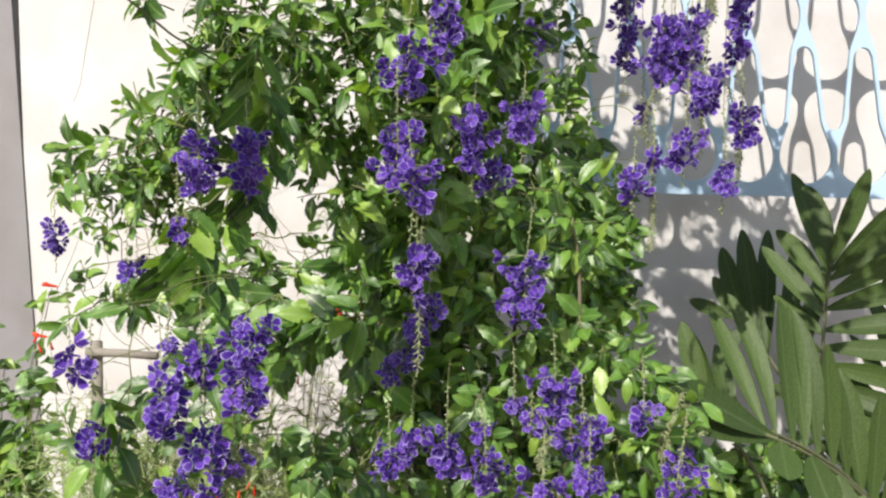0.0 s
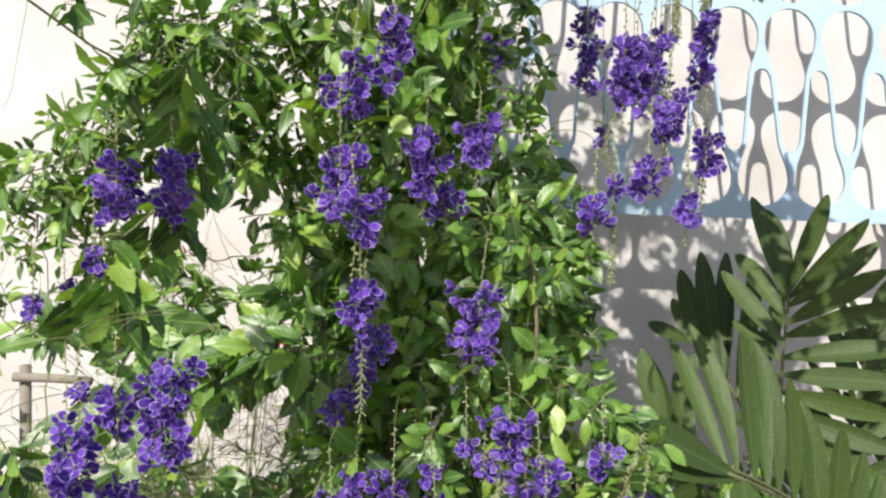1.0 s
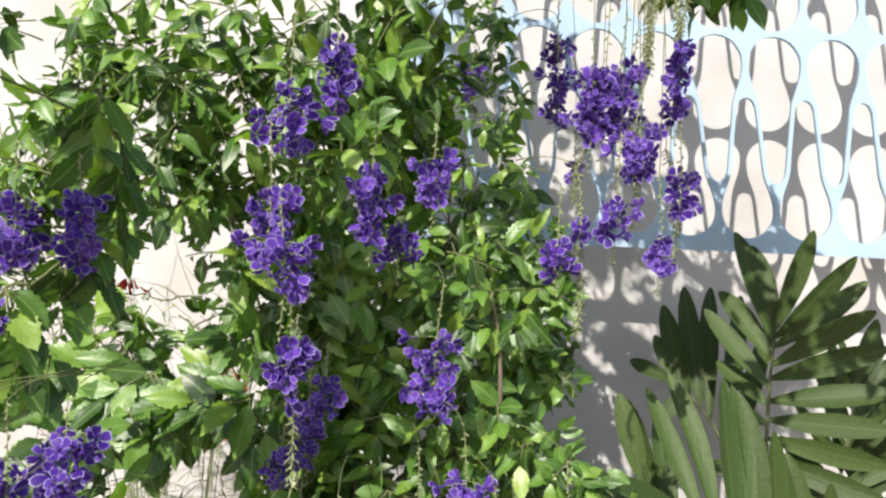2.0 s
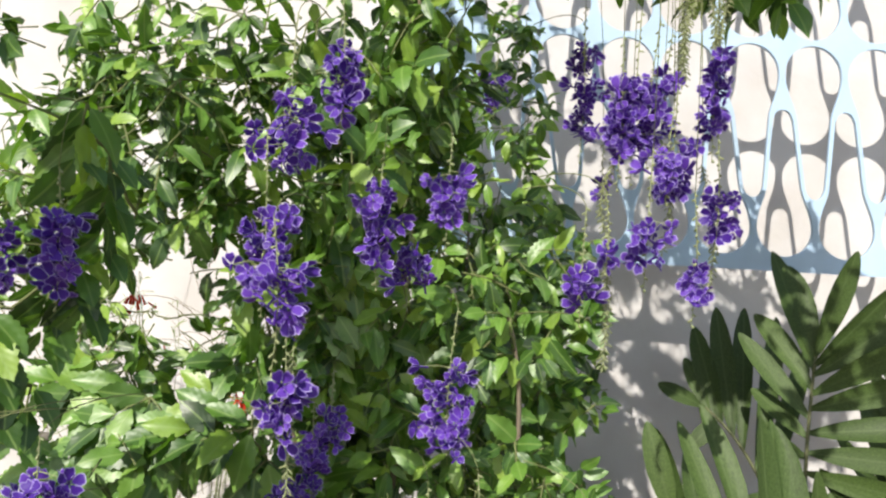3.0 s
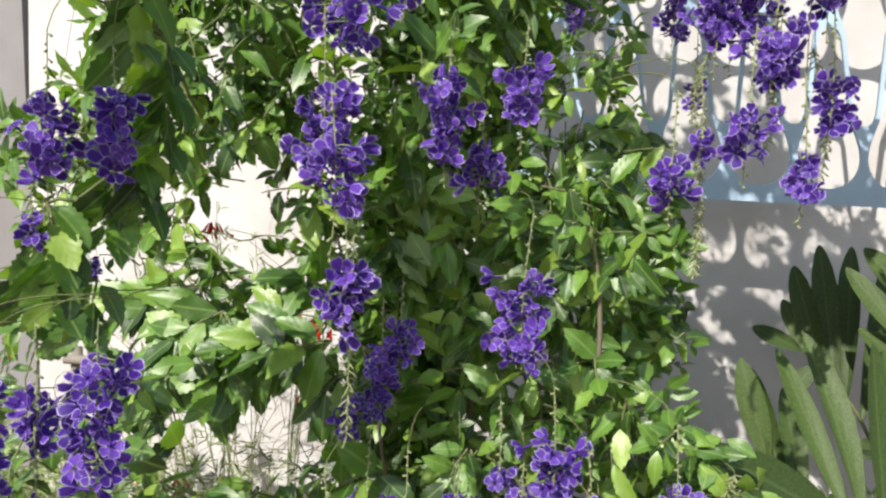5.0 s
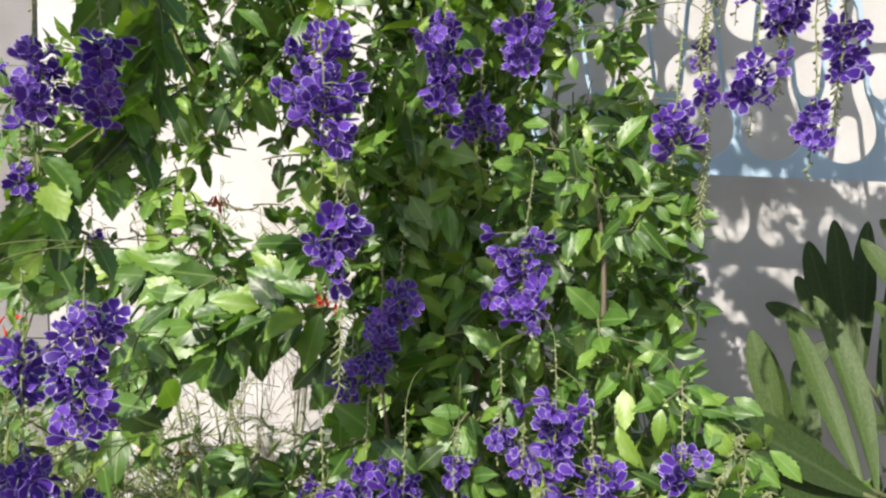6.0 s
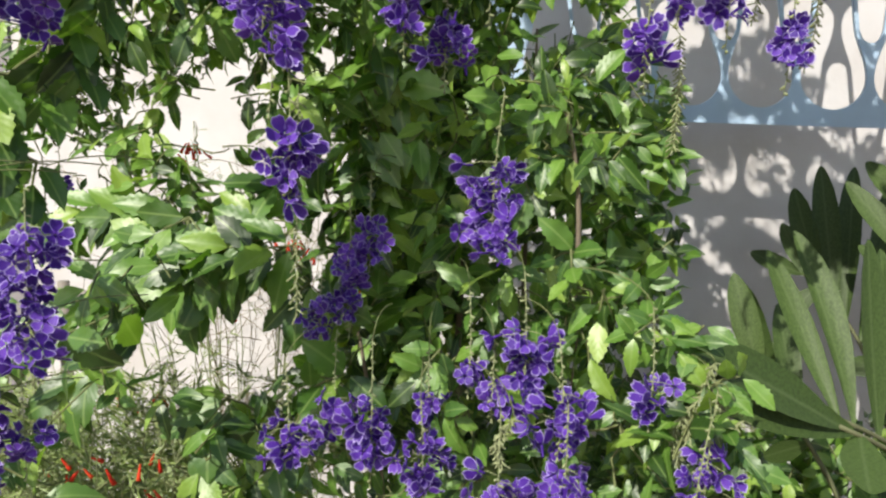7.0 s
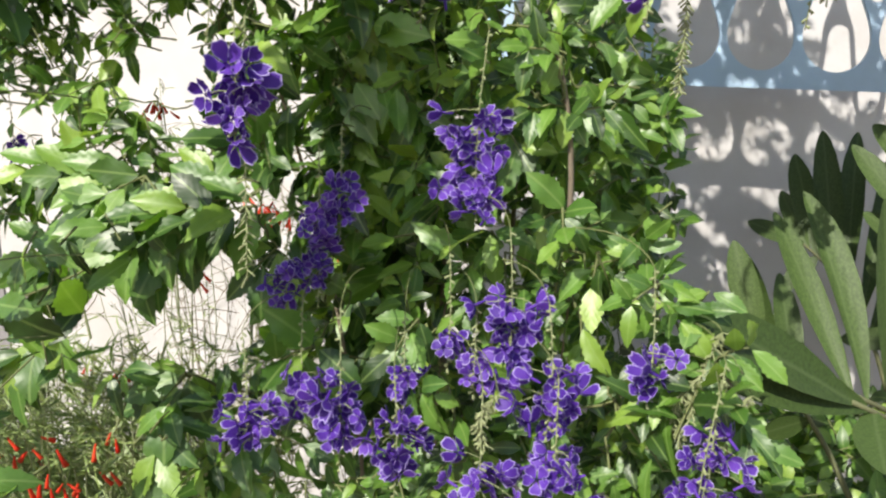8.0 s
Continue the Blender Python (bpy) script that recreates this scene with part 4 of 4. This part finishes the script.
# the frond by the wall, in the shade of the shrub
bearing((0.84, 1.50, 0.45), (0.92, 1.66, 0.95), (0.722, 1.76, 1.10), (-0.35, -1.0, 0.1),
        [(0.92, (0.705, 1.83, 1.262), 0.046), (0.98, (0.69, 1.83, 1.195), 0.033), (0.86, (0.758, 1.84, 1.30), 0.048), (0.8, (0.81, 1.83, 1.312), 0.042), (0.72, (0.895, 1.83, 1.308), 0.040), (1.0, (0.652, 1.86, 1.122), 0.035),
         (0.94, (0.69, 1.74, 1.02), 0.037), (0.66, (0.95, 1.8, 1.25), 0.040)])
# a low frond between these two
bearing((0.82, 1.42, 0.45), (0.70, 1.30, 0.86), (0.556, 1.385, 1.0), (-0.2, -1.0, -0.3),
        [(1.0, (0.508, 1.415, 1.152), 0.040), (0.93, (0.528, 1.45, 1.135), 0.037), (0.88, (0.552, 1.44, 1.07), 0.035), (0.84, (0.585, 1.44, 1.11), 0.037), (0.97, (0.50, 1.40, 0.95), 0.035), (0.78, (0.56, 1.36, 0.90), 0.037)])
frond((0.88, 1.5, 0.45), (0.99, 1.58, 0.85), (1.03, 1.6, 1.13), 11, 0.35, 0.17,
      [((-0.8, -0.3, 0.3), (-0.3, 0.1, 0.9), (0.2, -0.9, 0.3), 0.9), ((0.9, -0.3, 0.3), (0.3, 0.1, 0.95), (-0.2, -0.9, 0.3), 1.0)])
# fronds past the edge of the view and low round the trunk
frond((0.86, 1.42, 0.45), (1.02, 1.36, 0.80), (1.2, 1.40, 1.02), 10, 0.4, 0.17,
      [((-0.5, -0.2, 0.8), (-0.1, 0.1, 1), (-0.2, -0.9, 0.4), 1.0), ((0.8, -0.4, -0.3), (0.9, -0.1, 0.3), (0.0, -0.5, 0.9), 1.0)])
frond((0.86, 1.5, 0.45), (1.1, 1.62, 0.90), (1.28, 1.75, 1.15), 10, 0.4, 0.17,
      [((-0.6, -0.2, 0.7), (0.0, 0.1, 1), (-0.2, -0.9, 0.4), 1.0), ((0.9, -0.3, 0.0), (0.9, -0.1, 0.4), (0.0, -0.7, 0.7), 1.0)])
frond((0.84, 1.40, 0.42), (0.95, 1.25, 0.62), (1.0, 1.05, 0.62), 9, 0.35, 0.16,
      [((-0.8, -0.3, 0.3), (-0.4, -0.6, 0.5), (0.0, -0.5, 0.9), 1.0), ((0.8, -0.3, 0.3), (0.4, -0.6, 0.5), (0.0, -0.5, 0.9), 1.0)])
frond((0.80, 1.44, 0.42), (0.66, 1.5, 0.62), (0.45, 1.55, 0.72), 9, 0.35, 0.16,
      [((-0.3, -0.6, 0.5), (-0.6, -0.4, 0.5), (0.0, -0.4, 0.9), 1.0), ((0.1, 0.7, 0.5), (-0.4, 0.6, 0.5), (0.0, -0.4, 0.9), 1.0)])
frond((0.82, 1.40, 0.42), (0.74, 1.25, 0.62), (0.62, 1.08, 0.68), 8, 0.35, 0.15,
      [((-0.8, 0.2, 0.4), (-0.6, -0.4, 0.4), (0.0, -0.4, 0.9), 1.0), ((0.7, -0.4, 0.4), (0.2, -0.8, 0.4), (0.0, -0.4, 0.9), 1.0)])


# ---- firecracker plants ----
tube = Tubes(6)
tube.add([(0, 0, 0), (0, 0, -0.35), (0.02, 0, -0.75), (0.05, 0, -1.0)], 0.05, 0.16)
FIRE = mesh_of("flower", tube.verts, tube.faces, RED, [(0.3, 0.5)] * len(tube.verts))
NEEDLES = [strap(((0, 0.3), (0.5, 1.0), (1.0, 0.05)), c, 0.1, 0.12) for c in (0.1, 0.3)]


def firecracker(x, y, spread, height, stems, tufts, blooms, wild=0):
    plant = thing("firecracker_plant", (x, y, 0), "fine-stemmed rush-like green plant with small red tube flowers", "plant", "firecracker plants by the wall")
    t, leaves, tops = Tubes(3), [], []
    for i in range(stems):
        a = random.uniform(0, 6.28)
        r = spread * math.sqrt(random.random())
        tip = Vector((x + r * math.cos(a), y + 0.5 * r * math.sin(a), height * random.uniform(0.7, 1.05)))
        knee = Vector((x + 0.5 * r * math.cos(a), y + 0.25 * r * math.sin(a), tip.z * 0.8))
        pts = bent((x + random.uniform(-0.05, 0.05), y + random.uniform(-0.05, 0.05), 0), knee, tip, 12)
        pts = [p + Vector((0.03 * noise.noise(p * 5 + Vector((i, 0, 0))), 0.02 * noise.noise(p * 5 + Vector((0, i, 0))), 0)) for p in pts]
        t.add(pts, 0.0018, 0.0006)
        tops.append(tip)
        for j in range(tufts):
            p = pts[random.randrange(5, 12)]
            go = Vector((random.gauss(0, 1), random.gauss(0, 0.7), random.gauss(0.4, 0.7))).normalized()
            end = p + go * random.uniform(0.03, 0.08)
            t.add([p, p.lerp(end, 0.5) + Vector((0, 0, 0.006)), end], 0.0009, 0.0004)
            for q in range(6):
                leaves.append((q % 2, pose_of(p.lerp(end, random.random()), go + Vector((random.gauss(0, 0.8), random.gauss(0, 0.6), random.gauss(0, 0.6))),
                                              (random.gauss(0, 0.4), -0.6, 0.8), random.uniform(0.012, 0.028))))
    for i in range(wild):
        p = Vector((x + random.gauss(0, spread * 0.8), y + random.uniform(-0.15, 0.1), height * random.uniform(0.5, 1.02)))
        way, turn, pts = Vector((random.gauss(0, 1), random.gauss(0, 0.4), random.gauss(0.2, 0.8))).normalized(), random.gauss(0, 0.22), [p]
        for j in range(7):
            way = (Matrix.Rotation(turn, 3, "Y") @ way).normalized()
            p = p + way * random.uniform(0.02, 0.035)
            pts.append(p)
        t.add(pts, 0.0011, 0.0005)
    for bx, by, bz in blooms:
        root = min(tops, key=lambda p: (p - Vector((bx, by, bz))).length)
        foot = Vector((0.5 * (x + root.x), 0.5 * (y + root.y), 0.6 * bz))
        t.add(bent(foot, (0.4 * foot.x + 0.6 * bx, 0.4 * foot.y + 0.6 * by, bz + 0.03), (bx, by, bz + 0.008), 10), 0.0012, 0.0006)
    child("stem_tuft", t.mesh("stem_tuft", DRYSTEM if wild else STALK), plant)["kind"] = "stuff"
    child("needles", joined("needles", NEEDLES, leaves, NEEDLE), plant)["kind"] = "stuff"
    for bx, by, bz in blooms:
        for j in range(3):
            m = pose_of((bx + random.gauss(0, 0.008), by + random.gauss(0, 0.008), bz + random.gauss(0, 0.007)), (1, random.gauss(0, 0.8), random.gauss(0, 0.8)), (random.gauss(0, 0.7), -0.2, 1), random.uniform(0.014, 0.021))
            child("flower", FIRE, plant, m, "small red tube flower")
    return plant


firecracker(-0.40, 1.22, 0.22, 0.96, 110, 20, ((-0.44, 1.2, 0.84), (-0.4, 1.2, 0.85), (-0.376, 1.2, 0.794), (-0.343, 1.2, 0.814), (-0.36, 1.18, 0.80)))
firecracker(-0.14, 1.12, 0.15, 0.97, 80, 18, ((-0.16, 1.05, 0.93), (-0.2, 1.05, 0.96)))
firecracker(-0.62, 1.35, 0.2, 0.9, 20, 10, ((-0.74, 1.45, 1.06), (-0.45, 1.4, 0.87), (-0.46, 1.4, 0.88)))
firecracker(-0.3, 1.5, 0.3, 1.3, 14, 7, ((-0.343, 1.45, 1.3), (-0.338, 1.44, 1.294), (-0.348, 1.445, 1.306), (-0.16, 1.45, 1.155), (-0.145, 1.45, 1.15), (-0.043, 1.45, 1.085), (-0.28, 1.45, 1.036), (-0.28, 1.2, 0.98), (-0.29, 1.45, 1.21), (-0.131, 1.33, 1.171), (-0.124, 1.33, 1.165), (-0.138, 1.335, 1.175), (-0.128, 1.32, 1.178)))

firecracker(-0.45, 1.9, 0.32, 1.22, 5, 12, ((-0.5, 1.85, 1.0), (-0.3, 1.85, 0.9)), 130)
firecracker(-0.12, 1.85, 0.28, 1.12, 5, 12, ((-0.15, 1.8, 0.8), (-0.05, 1.8, 1.0)), 130)
firecracker(-0.30, 1.10, 0.2, 0.97, 100, 18, ((-0.272, 1.02, 0.955), (-0.243, 1.02, 0.958), (-0.25, 1.01, 0.92), (-0.228, 1.02, 0.918), (-0.2, 1.02, 0.932), (-0.215, 1.02, 0.925)))


def leafy_plant(x, y, spread, low, high, stems, size):
    """A low broad-leaved plant: slender stems with leaves all along their upper half."""
    plant = thing("leafy_plant", (x, y, 0), "low leafy green plant before the grey end of the wall", "plant")
    leaves = []
    for i in range(stems):
        tip = Vector((x + random.uniform(-spread, spread), y + random.uniform(-0.5, 0.5) * spread, random.uniform(low, high)))
        pts = bent((x + random.uniform(-0.03, 0.03), y + random.uniform(-0.03, 0.03), 0), (x + 0.4 * (tip.x - x), y, tip.z * 0.7), tip, 14)
        t = Tubes(5)
        t.add(pts, 0.003, 0.001)
        child("stem", t.mesh("stem", TWIG), plant)
        for k in range(34):
            p = pts[random.randrange(6, 14)] + Vector([random.gauss(0, 0.012) for _ in range(3)])
            go = Vector((random.gauss(0, 1), random.gauss(-0.2, 0.8), random.gauss(-0.1, 0.5)))
            face = Vector((random.gauss(-0.2, 0.4), -0.6, 0.7 + random.gauss(0, 0.3)))
            leaves.append((random.randrange(len(BLADES)), pose_of(p, go, face, size * random.uniform(0.6, 1.2))))
    child("leaves", joined("leaves", BLADES, leaves, LEAVES), plant)["kind"] = "stuff"
    for bx, by, bz in ((-0.832, 1.6, 1.03), (-0.805, 1.6, 1.145)):
        t = Tubes(4)
        t.add(bent((x, y, 0.5), (bx - 0.03, by, bz + 0.06), (bx, by, bz), 12), 0.0012, 0.0006)
        child("stem", t.mesh("stem", TWIG), plant)
        for k in range(2):
            child("flower", FIRE, plant, pose_of((bx, by, bz), (0.3, -0.5, 1), (1, random.gauss(0, 0.3), 0.25), 0.028 + 0.004 * k), "red tube flower")
    return plant


leafy_plant(-0.97, 1.6, 0.15, 0.66, 1.12, 30, 0.05)

t = Tubes(4)
t.add(bent((-0.2, 1.15, 1.72), (-0.6, 1.5, 2.25), (-0.765, 1.7, 1.78), 14) + [Vector((-0.785, 1.7, 1.68)), Vector((-0.8, 1.7, 1.6)), Vector((-0.818, 1.7, 1.56))], 0.0016, 0.0007)
child("dry_tendril", t.mesh("dry_tendril", DRY), shrub, None, "thin dry brown tendril")

# ---- stake ----
stake = thing("garden_stake", (-0.775, 1.7, 0), "weathered wooden garden stake among the plants, with a bar that stands for a shadow", "stake")
t = Tubes(8)
t.add([(-0.775, 1.7, 0), (-0.776, 1.7, 0.5), (-0.774, 1.7, 1.0)], 0.014, 0.012)
child("post", t.mesh("post", DRY), stake)
# a solid bar in place of the grey shadow beside the stake
t = Tubes(8)
t.add([(-0.79, 1.685, 0.977), (-0.7, 1.684, 0.978), (-0.62, 1.685, 0.974)], 0.011, 0.010)
child("shadow_bar", t.mesh("shadow_bar", DRY), stake)
